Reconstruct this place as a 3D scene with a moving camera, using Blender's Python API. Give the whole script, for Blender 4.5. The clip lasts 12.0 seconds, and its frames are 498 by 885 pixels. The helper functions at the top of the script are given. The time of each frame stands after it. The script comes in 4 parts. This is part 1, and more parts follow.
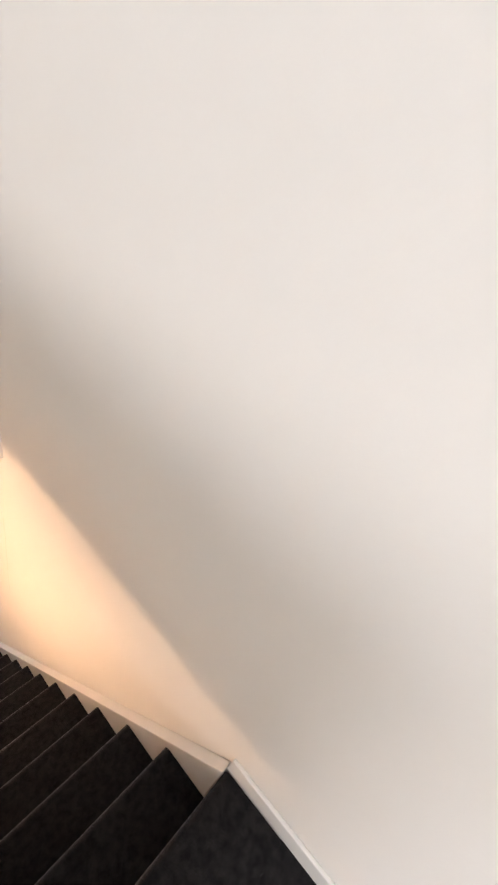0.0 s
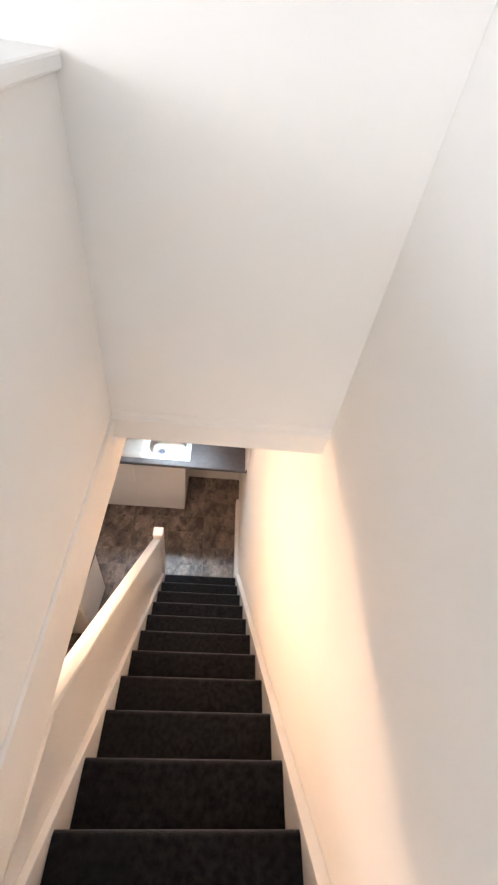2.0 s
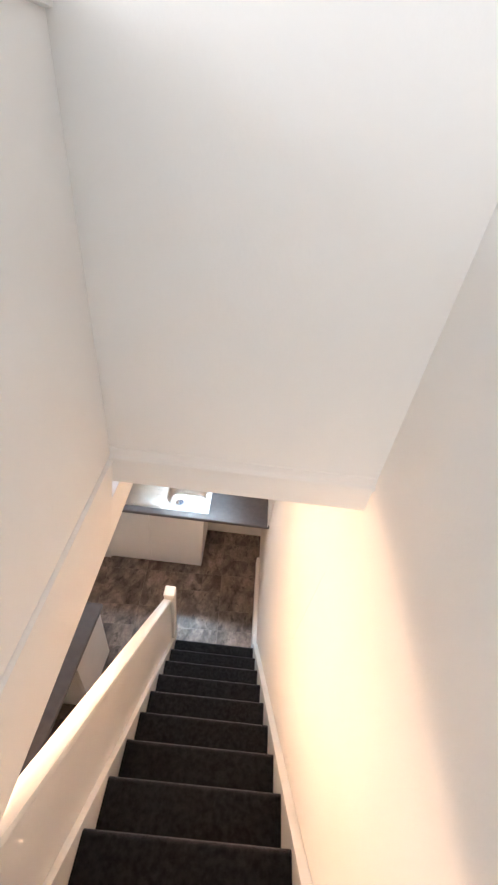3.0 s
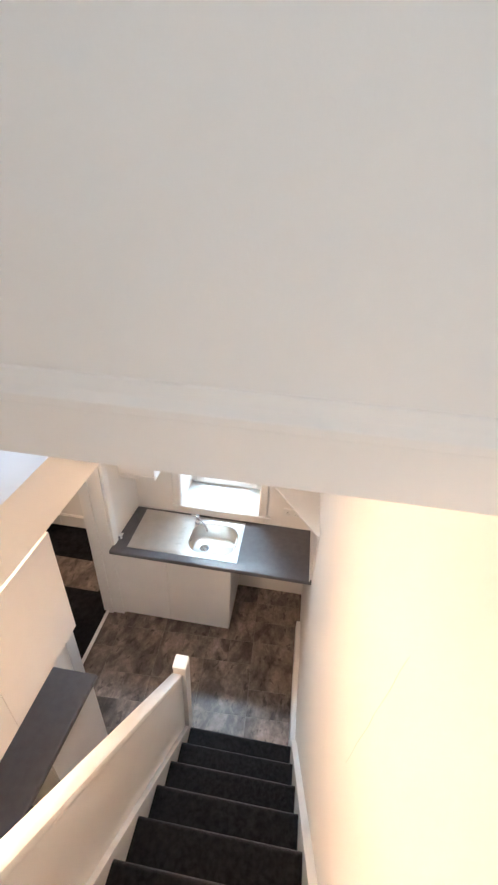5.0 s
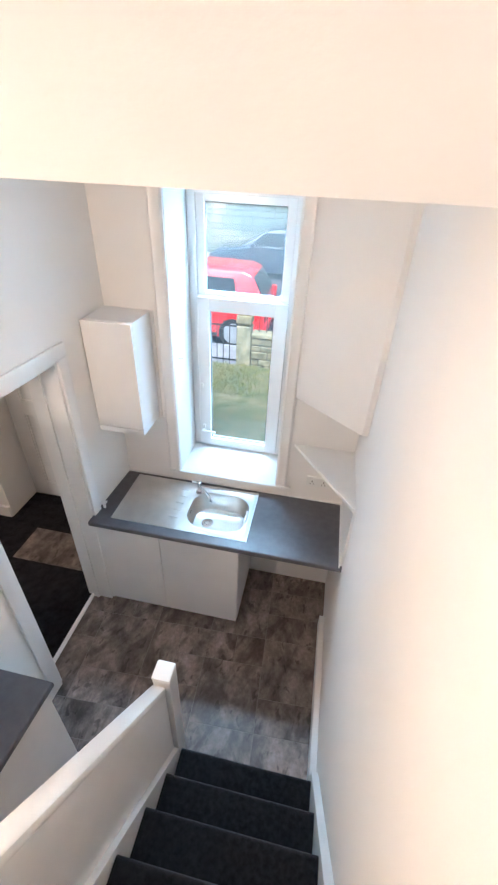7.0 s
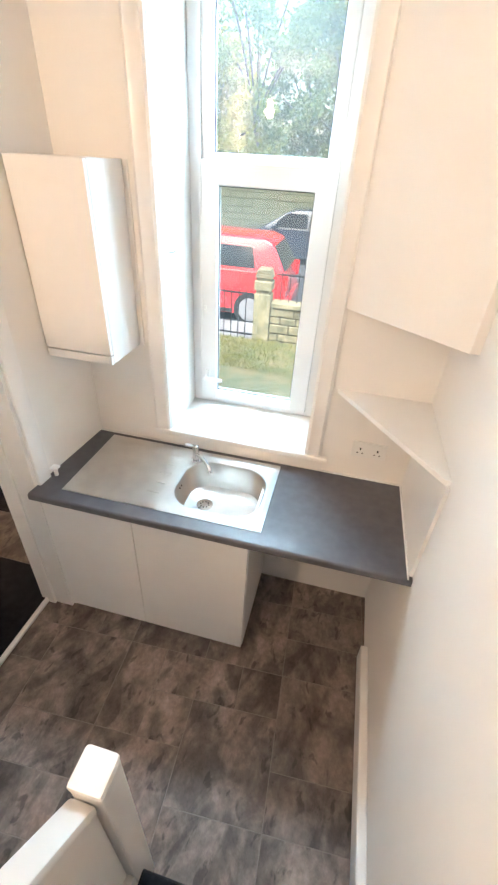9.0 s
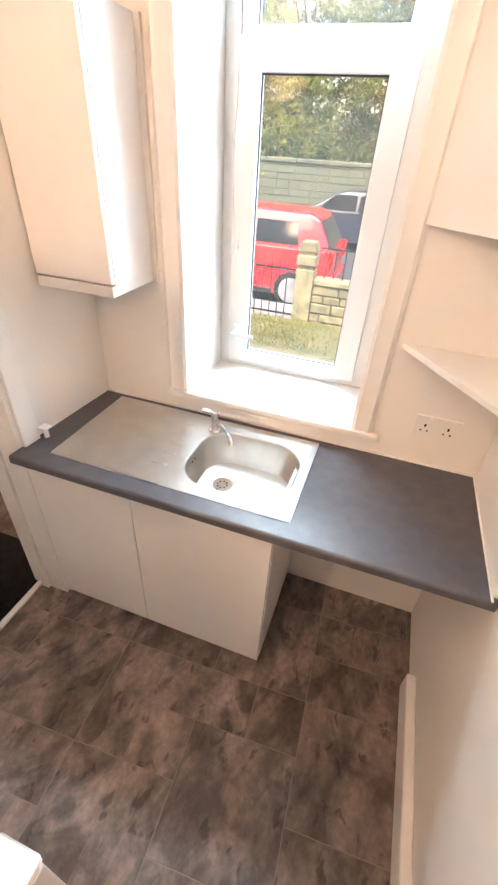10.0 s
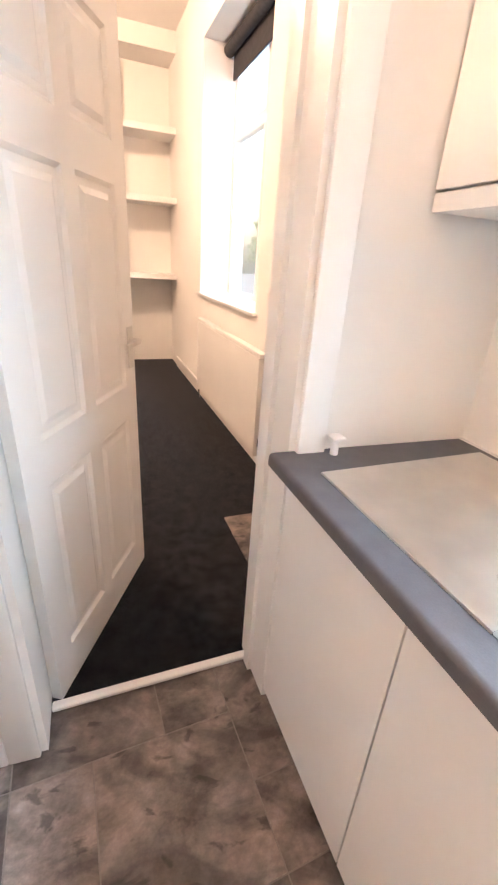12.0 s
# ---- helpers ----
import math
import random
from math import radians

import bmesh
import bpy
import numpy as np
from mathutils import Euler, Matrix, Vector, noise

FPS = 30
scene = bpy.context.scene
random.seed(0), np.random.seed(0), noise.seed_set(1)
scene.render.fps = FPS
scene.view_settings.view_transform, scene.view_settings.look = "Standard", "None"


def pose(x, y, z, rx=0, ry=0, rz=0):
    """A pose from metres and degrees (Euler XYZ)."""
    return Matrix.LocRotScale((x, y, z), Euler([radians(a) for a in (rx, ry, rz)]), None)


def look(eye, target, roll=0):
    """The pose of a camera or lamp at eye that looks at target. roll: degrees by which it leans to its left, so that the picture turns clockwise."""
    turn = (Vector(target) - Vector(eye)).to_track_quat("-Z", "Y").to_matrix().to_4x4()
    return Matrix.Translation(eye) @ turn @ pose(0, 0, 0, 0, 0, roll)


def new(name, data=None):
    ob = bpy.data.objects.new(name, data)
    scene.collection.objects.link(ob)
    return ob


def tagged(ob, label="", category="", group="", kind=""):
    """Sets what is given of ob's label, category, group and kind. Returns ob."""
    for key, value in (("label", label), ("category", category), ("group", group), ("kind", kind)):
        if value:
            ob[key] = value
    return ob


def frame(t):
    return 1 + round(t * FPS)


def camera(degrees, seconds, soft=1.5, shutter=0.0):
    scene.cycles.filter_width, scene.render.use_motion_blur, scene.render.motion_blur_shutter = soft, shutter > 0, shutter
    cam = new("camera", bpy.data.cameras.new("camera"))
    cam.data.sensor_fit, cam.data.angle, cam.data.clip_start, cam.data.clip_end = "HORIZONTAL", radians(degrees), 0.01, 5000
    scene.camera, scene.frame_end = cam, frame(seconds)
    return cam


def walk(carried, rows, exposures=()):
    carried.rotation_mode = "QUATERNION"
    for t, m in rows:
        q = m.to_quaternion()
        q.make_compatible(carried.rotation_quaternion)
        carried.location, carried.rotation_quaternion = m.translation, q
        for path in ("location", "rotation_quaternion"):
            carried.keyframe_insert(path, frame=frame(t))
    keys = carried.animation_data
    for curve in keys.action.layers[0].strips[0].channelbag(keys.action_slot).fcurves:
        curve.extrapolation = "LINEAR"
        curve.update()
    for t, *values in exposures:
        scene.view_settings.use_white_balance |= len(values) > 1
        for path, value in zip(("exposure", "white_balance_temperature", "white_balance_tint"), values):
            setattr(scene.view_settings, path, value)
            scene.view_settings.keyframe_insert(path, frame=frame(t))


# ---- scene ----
cam = camera(62.3, 12.0, soft=2.3)
PATH = [
    (0, (-0.477, -3.692, 4.482), (0.899, -2.866, 3.288), 18.8),
    (0.2, (-0.403, -3.603, 4.472), (0.727, -2.676, 3.107), 16.9),
    (0.3, (-0.423, -3.596, 4.432), (0.617, -2.588, 3.052), 17.7),
    (0.5, (-0.407, -3.587, 4.381), (0.456, -2.482, 2.956), 16.8),
    (1, (-0.41, -3.531, 4.326), (0.149, -2.316, 2.839), 16.0),
    (1.5, (-0.421, -3.417, 4.287), (-0.076, -2.119, 2.805), 13.3),
    (2, (-0.396, -3.309, 4.252), (-0.216, -1.945, 2.8), 10.3),
    (2.5, (-0.378, -3.249, 4.189), (-0.289, -1.801, 2.812), 8.4),
    (3, (-0.378, -3.15, 4.065), (-0.338, -1.611, 2.788), 7.9),
    (3.2, (-0.375, -3.102, 4.008), (-0.408, -1.546, 2.752), 6.6),
    (5, (-0.293, -2.762, 3.526), (-0.493, -1.089, 2.447), 3.3),
    (5.5, (-0.264, -2.667, 3.424), (-0.484, -0.976, 2.378), 3.1),
    (6, (-0.25, -2.554, 3.292), (-0.524, -0.901, 2.2), 2.1),
    (6.5, (-0.285, -2.415, 3.119), (-0.538, -0.753, 2.035), 3.1),
    (7, (-0.309, -2.277, 2.922), (-0.591, -0.659, 1.781), 2.7),
    (7.2, (-0.316, -2.234, 2.836), (-0.586, -0.617, 1.69), 3.7),
    (8.8, (-0.412, -1.765, 2.27), (-0.72, -0.156, 1.122), 3.9),
    (9, (-0.428, -1.698, 2.177), (-0.769, -0.084, 1.046), 3.6),
    (9.5, (-0.466, -1.57, 2.038), (-0.872, 0.016, 0.888), 3.5),
    (10, (-0.472, -1.432, 1.867), (-0.955, 0.121, 0.703), 3.8),
    (10.5, (-0.524, -1.294, 1.67), (-1.154, 0.227, 0.534), 3.8),
    (10.8, (-0.529, -1.206, 1.565), (-1.37, 0.267, 0.505), 3.5),
    (11, (-0.553, -1.163, 1.507), (-1.513, 0.261, 0.482), 3.5),
    (11.5, (-0.661, -1.076, 1.401), (-1.982, 0.141, 0.523), 3.9),
    (11.8, (-0.772, -0.986, 1.317), (-2.349, -0.068, 0.499), 4.0),
    (12, (-0.838, -0.961, 1.323), (-2.537, -0.283, 0.514), 3.9),
]
EXPOSURES = [(0.0, 1.82, 7150, 24), (1.0, 2.18, 6800, 22), (3.0, 2.22, 6350, 20), (5.0, 2.12, 6000, 16), (6.0, 1.98, 5600, 14), (6.5, 1.98, 5250, 10), (7.2, 2.02, 5000, 9), (8.8, 2.36, 5700, 9),
             (9.5, 2.38, 6150, 16), (10.5, 2.60, 6950, 26), (11.4, 2.76, 7500, 40), (12.0, 3.00, 6150, 20)]
walk(cam, [(t, look(eye, target, roll)) for t, eye, target, roll in PATH], EXPOSURES)

# ---- world, sun, lamps ----
world = bpy.data.worlds.new("sky")
scene.world = world
world.use_nodes = True
wn = world.node_tree
sky = wn.nodes.new("ShaderNodeTexSky")
sky.sky_type = "NISHITA"
sky.sun_disc = False
sky.sun_elevation = radians(38)
sky.sun_rotation = radians(200)
sky.air_density = 1.6
sky.dust_density = 4.0
wn.links.new(sky.outputs["Color"], wn.nodes["Background"].inputs["Color"])
wn.nodes["Background"].inputs["Strength"].default_value = 0.08

sun_data = bpy.data.lights.new("sun", "SUN")
sun_data.energy, sun_data.angle, sun_data.color = 2.4, radians(20), (1.0, 0.95, 0.88)
sun_lamp = new("sun", sun_data)
sun_lamp.matrix_basis = look((0, 10, 12), (-2.0, 15.5, 0))


def area_lamp(name, eye, target, w, h, watts, colour):
    d = bpy.data.lights.new(name, "AREA")
    d.shape, d.size, d.size_y, d.energy, d.color = "RECTANGLE", w, h, watts, colour
    ob = new(name, d)
    ob.matrix_basis = look(eye, target)
    return ob


DAY = (0.67, 0.90, 1.0)
# lamps added out of view above and beside the windows, standing in for skylight
area_lamp("kitchen_sky_fill_above", (-0.88, 0.68, 3.02), (-0.88, -0.75, 1.2), 0.75, 0.5, 28, DAY)
area_lamp("kitchen_sky_fill_side", (0.80, 1.55, 2.1), (-0.95, 0.1, 1.65), 1.5, 2.0, 18, DAY)
area_lamp("living_sky_fill_above", (-4.25, 0.80, 3.20), (-4.25, -1.2, 1.0), 1.5, 0.6, 8, DAY)
area_lamp("living_sky_fill_side", (-2.3, 1.9, 2.1), (-4.6, 0.1, 1.8), 1.5, 2.0, 3, DAY)
# lamps added at assumed, unseen landing windows to brighten the stairwell walls
area_lamp("landing_south_fill", (-1.35, -6.95, 4.45), (-1.1, -2.4, 3.95), 1.7, 1.3, 9.5, (0.80, 0.94, 1.0))
area_lamp("landing_west_fill", (-2.98, -4.3, 4.55), (-0.4, -4.0, 3.9), 1.3, 1.2, 11, (0.80, 0.94, 1.0))
bulb_data = bpy.data.lights.new("bulb_light", "POINT")
bulb_data.energy, bulb_data.color, bulb_data.shadow_soft_size = 13, (1.0, 0.67, 0.41), 0.04
bulb_light = new("bulb_light", bulb_data)
bulb_light.location = (-1.46, -2.40, 2.55)
# front room lamp added out of view, assumed from the warm wall round the radiator
assumed_living_light = new("assumed_living_light", bulb_data.copy())
assumed_living_light.data.energy = 27
assumed_living_light.location = (-4.2, -1.7, 3.16)


# ---- materials ----
def material(name, colour, rough=0.6, metal=0.0, vary=0.06, scale=6.0, bump=0.0, bump_scale=200.0, colour2=None, coat=0.0, spec=0.5, by_piece=0.0):
    """A surface with broad stains, fine grain and relief in metres."""
    m = bpy.data.materials.new(name)
    m.use_nodes = True
    nt = m.node_tree
    b = nt.nodes["Principled BSDF"]
    b.inputs["Roughness"].default_value = rough
    b.inputs["Metallic"].default_value = metal
    b.inputs["Specular IOR Level"].default_value = spec
    b.inputs["Coat Weight"].default_value = coat
    co = nt.nodes.new("ShaderNodeTexCoord")
    broad = nt.nodes.new("ShaderNodeTexNoise")
    broad.inputs["Scale"].default_value = scale
    broad.inputs["Detail"].default_value = 6.0
    nt.links.new(co.outputs["Object"], broad.inputs["Vector"])
    ramp = nt.nodes.new("ShaderNodeValToRGB")
    c2 = colour2 or [c * (1 - vary * 2.2) for c in colour]
    ramp.color_ramp.elements[0].position, ramp.color_ramp.elements[1].position = 0.32, 0.68
    ramp.color_ramp.elements[0].color = (*c2, 1)
    ramp.color_ramp.elements[1].color = (*colour, 1)
    nt.links.new(broad.outputs["Fac"], ramp.inputs["Fac"])
    out = ramp.outputs["Color"]
    fine = nt.nodes.new("ShaderNodeTexNoise")
    fine.inputs["Scale"].default_value = bump_scale
    fine.inputs["Detail"].default_value = 3.0
    nt.links.new(co.outputs["Object"], fine.inputs["Vector"])
    mix = nt.nodes.new("ShaderNodeMix")
    mix.data_type, mix.blend_type = "RGBA", "OVERLAY"
    mix.inputs["Factor"].default_value = vary
    nt.links.new(out, mix.inputs["A"])
    nt.links.new(fine.outputs["Fac"], mix.inputs["B"])
    out = mix.outputs["Result"]
    if by_piece:
        info = nt.nodes.new("ShaderNodeObjectInfo")
        hsv = nt.nodes.new("ShaderNodeHueSaturation")
        rng = nt.nodes.new("ShaderNodeMapRange")
        rng.inputs["To Min"].default_value, rng.inputs["To Max"].default_value = 1 - by_piece, 1 + by_piece
        nt.links.new(info.outputs["Random"], rng.inputs["Value"])
        nt.links.new(rng.outputs["Result"], hsv.inputs["Value"])
        nt.links.new(out, hsv.inputs["Color"])
        out = hsv.outputs["Color"]
    nt.links.new(out, b.inputs["Base Color"])
    if bump:
        bp = nt.nodes.new("ShaderNodeBump")
        bp.inputs["Strength"].default_value = 0.6
        bp.inputs["Distance"].default_value = bump
        nt.links.new(fine.outputs["Fac"], bp.inputs["Height"])
        nt.links.new(bp.outputs["Normal"], b.inputs["Normal"])
    return m


def pile(m, weight):
    """Soft light on the tips of a carpet's pile."""
    b = m.node_tree.nodes["Principled BSDF"]
    b.inputs["Sheen Weight"].default_value = weight
    b.inputs["Sheen Roughness"].default_value = 0.45
    b.inputs["Sheen Tint"].default_value = (0.85, 0.85, 0.9, 1)
    return m


def glass(name, tint=(0.97, 1.0, 0.98)):
    m = bpy.data.materials.new(name)
    m.use_nodes = True
    b = m.node_tree.nodes["Principled BSDF"]
    b.inputs["Base Color"].default_value = (*tint, 1)
    b.inputs["Transmission Weight"].default_value = 1.0
    b.inputs["Roughness"].default_value = 0.0
    b.inputs["IOR"].default_value = 1.45
    return m


def glow(name, colour, strength):
    m = bpy.data.materials.new(name)
    m.use_nodes = True
    b = m.node_tree.nodes["Principled BSDF"]
    b.inputs["Emission Color"].default_value = (*colour, 1)
    b.inputs["Emission Strength"].default_value = strength
    return m


PAINT = material("white_wall_paint", (0.85, 0.83, 0.80), 0.75, vary=0.02, scale=1.4, bump=0.0006, bump_scale=90)
CEIL = material("white_ceiling_paint", (0.86, 0.845, 0.82), 0.85, vary=0.02, scale=1.2, bump=0.0005, bump_scale=120)
GLOSS = material("white_gloss_paint", (0.84, 0.83, 0.81), 0.28, vary=0.02, scale=3, bump=0.0004, bump_scale=25, coat=0.2)
UPVC = material("white_upvc", (0.82, 0.82, 0.81), 0.25, vary=0.015, scale=4, coat=0.1)
MELAMINE = material("white_melamine", (0.83, 0.815, 0.80), 0.38, vary=0.015, scale=5)
CARPET = pile(material("black_pile_carpet", (0.019, 0.018, 0.019), 0.95, vary=0.9, scale=45, bump=0.004, bump_scale=520, colour2=(0.006, 0.006, 0.007), spec=0.05), 0.32)
CARPET2 = pile(material("charcoal_carpet", (0.017, 0.017, 0.020), 0.95, vary=0.9, scale=16, bump=0.004, bump_scale=420, colour2=(0.004, 0.004, 0.006), spec=0.05), 0.14)


def slate_vinyl():
    """Mottled slate print: patches and streaks that start anew in each tile."""
    m = material("slate_effect_vinyl", (0.36, 0.285, 0.248), 0.34, vary=0.35, scale=5.5, bump=0.0012, bump_scale=38, colour2=(0.125, 0.098, 0.085), by_piece=0.22)
    nt = m.node_tree
    broad = next(n for n in nt.nodes if n.type == "TEX_NOISE" and n.inputs["Scale"].default_value == 5.5)
    co = next(n for n in nt.nodes if n.type == "TEX_COORD")
    info = nt.nodes.new("ShaderNodeObjectInfo")
    mul = nt.nodes.new("ShaderNodeVectorMath")
    mul.operation = "MULTIPLY"
    mul.inputs[1].default_value = (37.0, 61.0, 0.0)
    add = nt.nodes.new("ShaderNodeVectorMath")
    add.operation = "ADD"
    comb = nt.nodes.new("ShaderNodeCombineXYZ")
    for k in "XYZ":
        nt.links.new(info.outputs["Random"], comb.inputs[k])
    nt.links.new(comb.outputs["Vector"], mul.inputs[0])
    nt.links.new(mul.outputs["Vector"], add.inputs[0])
    mp = nt.nodes.new("ShaderNodeMapping")
    mp.inputs["Scale"].default_value = (1.1, 0.75, 1.0)
    mp.inputs["Rotation"].default_value = (0, 0, 0.5)
    nt.links.new(co.outputs["Object"], mp.inputs["Vector"])
    nt.links.new(mp.outputs["Vector"], add.inputs[1])
    nt.links.new(add.outputs["Vector"], broad.inputs["Vector"])
    ramp = next(n for n in nt.nodes if n.type == "VALTORGB")
    ramp.color_ramp.elements[0].position, ramp.color_ramp.elements[1].position = 0.36, 0.66
    broad.inputs["Distortion"].default_value = 0.12
    broad.inputs["Roughness"].default_value = 0.74
    # cloudy smears and dark chips of the printed slate
    mixn = next(n for n in nt.nodes if n.type == "MIX")
    src = ramp.outputs["Color"]
    stretch = nt.nodes.new("ShaderNodeMapping")
    stretch.inputs["Scale"].default_value = (1.35, 1.0, 1.0)
    stretch.inputs["Rotation"].default_value = (0, 0, -0.45)
    nt.links.new(add.outputs["Vector"], stretch.inputs["Vector"])
    for sc, dist, lo, hi, dark in ((4.5, 1.3, 0.40, 0.54, 0.50), (13.0, 0.5, 0.34, 0.40, 0.45), (9.0, 0.9, 0.36, 0.62, 0.78)):
        nz = nt.nodes.new("ShaderNodeTexNoise")
        nz.inputs["Scale"].default_value, nz.inputs["Detail"].default_value, nz.inputs["Distortion"].default_value = sc, 5.0, dist
        nt.links.new(stretch.outputs["Vector"], nz.inputs["Vector"])
        rp = nt.nodes.new("ShaderNodeValToRGB")
        rp.color_ramp.elements[0].position, rp.color_ramp.elements[1].position = lo, hi
        rp.color_ramp.elements[0].color, rp.color_ramp.elements[1].color = (dark, dark, dark, 1), (1, 1, 1, 1)
        nt.links.new(nz.outputs["Fac"], rp.inputs["Fac"])
        mm = nt.nodes.new("ShaderNodeMix")
        mm.data_type, mm.blend_type = "RGBA", "MULTIPLY"
        mm.inputs["Factor"].default_value = 1.0
        nt.links.new(src, mm.inputs["A"])
        nt.links.new(rp.outputs["Color"], mm.inputs["B"])
        src = mm.outputs["Result"]
    nt.links.new(src, mixn.inputs["A"])
    return m


TILE = slate_vinyl()
GROUT = material("tile_joint", (0.25, 0.21, 0.185), 0.7, vary=0.1, scale=20)
SLATE = material("dark_slate_laminate", (0.105, 0.102, 0.114), 0.42, vary=0.15, scale=22, bump=0.0004, bump_scale=300, colour2=(0.082, 0.080, 0.090))
STEEL = material("brushed_steel", (0.72, 0.70, 0.67), 0.32, metal=1.0, vary=0.05, scale=12, bump=0.0002, bump_scale=500)
CHROME = material("chrome", (0.75, 0.75, 0.76), 0.08, metal=1.0, vary=0.01)
PLASTIC = material("white_plastic", (0.80, 0.80, 0.78), 0.32, vary=0.01)
DARK = material("dark_slot", (0.02, 0.02, 0.02), 0.6, vary=0.1)
GASKET = material("black_rubber_seal", (0.05, 0.05, 0.052), 0.6, vary=0.1)
# beige with the warm light on the void's side put into the colour
LIT_BEIGE = material("warm_lit_beige", (0.50, 0.38, 0.24), 0.8, vary=0.2, scale=40, bump=0.001, bump_scale=250)
GLASS = glass("window_glass")


def hazed(m, share):
    """Mixes a pale translucent film into the glass to imitate bright haze over the view."""
    nt = m.node_tree
    haze_film = nt.nodes.new("ShaderNodeBsdfTranslucent")
    haze_film.inputs["Color"].default_value = (0.9, 0.95, 0.95, 1)
    mixer = nt.nodes.new("ShaderNodeMixShader")
    mixer.inputs["Fac"].default_value = share
    nt.links.new(nt.nodes["Principled BSDF"].outputs["BSDF"], mixer.inputs[1])
    nt.links.new(haze_film.outputs["BSDF"], mixer.inputs[2])
    nt.links.new(mixer.outputs["Shader"], nt.nodes["Material Output"].inputs["Surface"])


hazed(GLASS, 0.018)
BULB = glow("warm_bulb", (1.0, 0.72, 0.45), 25)
BLIND = material("dark_blind_fabric", (0.03, 0.03, 0.035), 0.8, vary=0.2, scale=30)
RED = material("red_car_paint", (0.62, 0.03, 0.035), 0.25, vary=0.05, scale=2, coat=0.8)
NAVY = material("dark_blue_car_paint", (0.025, 0.032, 0.05), 0.25, vary=0.05, scale=2, coat=0.8)
CARGLASS = material("car_glass", (0.02, 0.023, 0.027), 0.08, vary=0.05, scale=2, spec=0.5)
TYRE = material("tyre_rubber", (0.02, 0.02, 0.02), 0.8, vary=0.1)
ALLOY = material("wheel_silver", (0.55, 0.55, 0.56), 0.35, metal=0.7, vary=0.05)
TAIL = material("red_lamp_lens", (0.5, 0.01, 0.01), 0.15, vary=0.05)
IRON = material("black_iron", (0.015, 0.015, 0.016), 0.5, vary=0.2, bump=0.001)
MORTAR = material("lime_mortar", (0.11, 0.105, 0.085), 0.95, vary=0.2, scale=10)
STONE = material("sandstone", (0.30, 0.245, 0.14), 0.9, vary=0.3, scale=9, bump=0.006, bump_scale=40, colour2=(0.15, 0.135, 0.075), by_piece=0.25)
OLDSTONE = material("weathered_stone", (0.105, 0.112, 0.078), 0.95, vary=0.3, scale=3, bump=0.01, bump_scale=12, colour2=(0.075, 0.085, 0.055), by_piece=0.08)
ASPHALT = material("asphalt", (0.055, 0.055, 0.058), 0.9, vary=0.2, scale=3, bump=0.004, bump_scale=120)
PAVING = material("grey_paving", (0.24, 0.23, 0.22), 0.9, vary=0.15, scale=4, bump=0.004, bump_scale=60)
LAWN = material("mossy_ground", (0.21, 0.165, 0.075), 0.95, vary=0.4, scale=5, bump=0.02, bump_scale=60, colour2=(0.095, 0.105, 0.035))
LEAF = material("green_leaves", (0.17, 0.215, 0.055), 0.6, vary=0.3, scale=0.9, colour2=(0.12, 0.155, 0.042), by_piece=0.3)
LEAF2 = material("yellow_green_leaves", (0.30, 0.27, 0.05), 0.6, vary=0.3, scale=0.9, colour2=(0.17, 0.19, 0.04), by_piece=0.3)
BARK = material("bark", (0.13, 0.11, 0.08), 0.95, vary=0.3, scale=8, bump=0.02, bump_scale=30)


def leafy(m):
    """Lets light through thin leaves."""
    nt = m.node_tree
    b = nt.nodes["Principled BSDF"]
    tr = nt.nodes.new("ShaderNodeBsdfTranslucent")
    nt.links.new(b.inputs["Base Color"].links[0].from_socket, tr.inputs["Color"])
    mixer = nt.nodes.new("ShaderNodeMixShader")
    mixer.inputs["Fac"].default_value = 0.6
    nt.links.new(b.outputs["BSDF"], mixer.inputs[1])
    nt.links.new(tr.outputs["BSDF"], mixer.inputs[2])
    nt.links.new(mixer.outputs["Shader"], nt.nodes["Material Output"].inputs["Surface"])


leafy(LEAF)
leafy(LEAF2)


# ---- shape helpers ----
def add_box(bm, x0, x1, y0, y1, z0, z1, bevel=0.0, seg=2):
    r = bmesh.ops.create_cube(bm, size=1.0)
    vs = r["verts"]
    bmesh.ops.scale(bm, vec=(x1 - x0, y1 - y0, z1 - z0), verts=vs)
    bmesh.ops.translate(bm, vec=((x0 + x1) / 2, (y0 + y1) / 2, (z0 + z1) / 2), verts=vs)
    if bevel:
        es = list({e for v in vs for e in v.link_edges})
        bmesh.ops.bevel(bm, geom=es, offset=bevel, segments=seg, affect="EDGES", profile=0.5)
    return bm


def box(*a, bevel=0.0, seg=2):
    return add_box(bmesh.new(), *a, bevel=bevel, seg=seg)


def prism(profile, axis, a, b, bevel=0.0):
    """A closed profile of (u, v) run along an axis from a to b. x: (y, z); y: (x, z); z: (x, y)."""
    bm = bmesh.new()

    def at(u, v, w):
        return {"x": (w, u, v), "y": (u, w, v), "z": (u, v, w)}[axis]
    one = [bm.verts.new(at(u, v, a)) for u, v in profile]
    two = [bm.verts.new(at(u, v, b)) for u, v in profile]
    bm.faces.new(one)
    bm.faces.new(list(reversed(two)))
    n = len(profile)
    for k in range(n):
        bm.faces.new((one[k], one[(k + 1) % n], two[(k + 1) % n], two[k]))
    bmesh.ops.recalc_face_normals(bm, faces=bm.faces)
    if bevel:
        bmesh.ops.bevel(bm, geom=list(bm.edges), offset=bevel, segments=2, affect="EDGES", profile=0.5)
    return bm


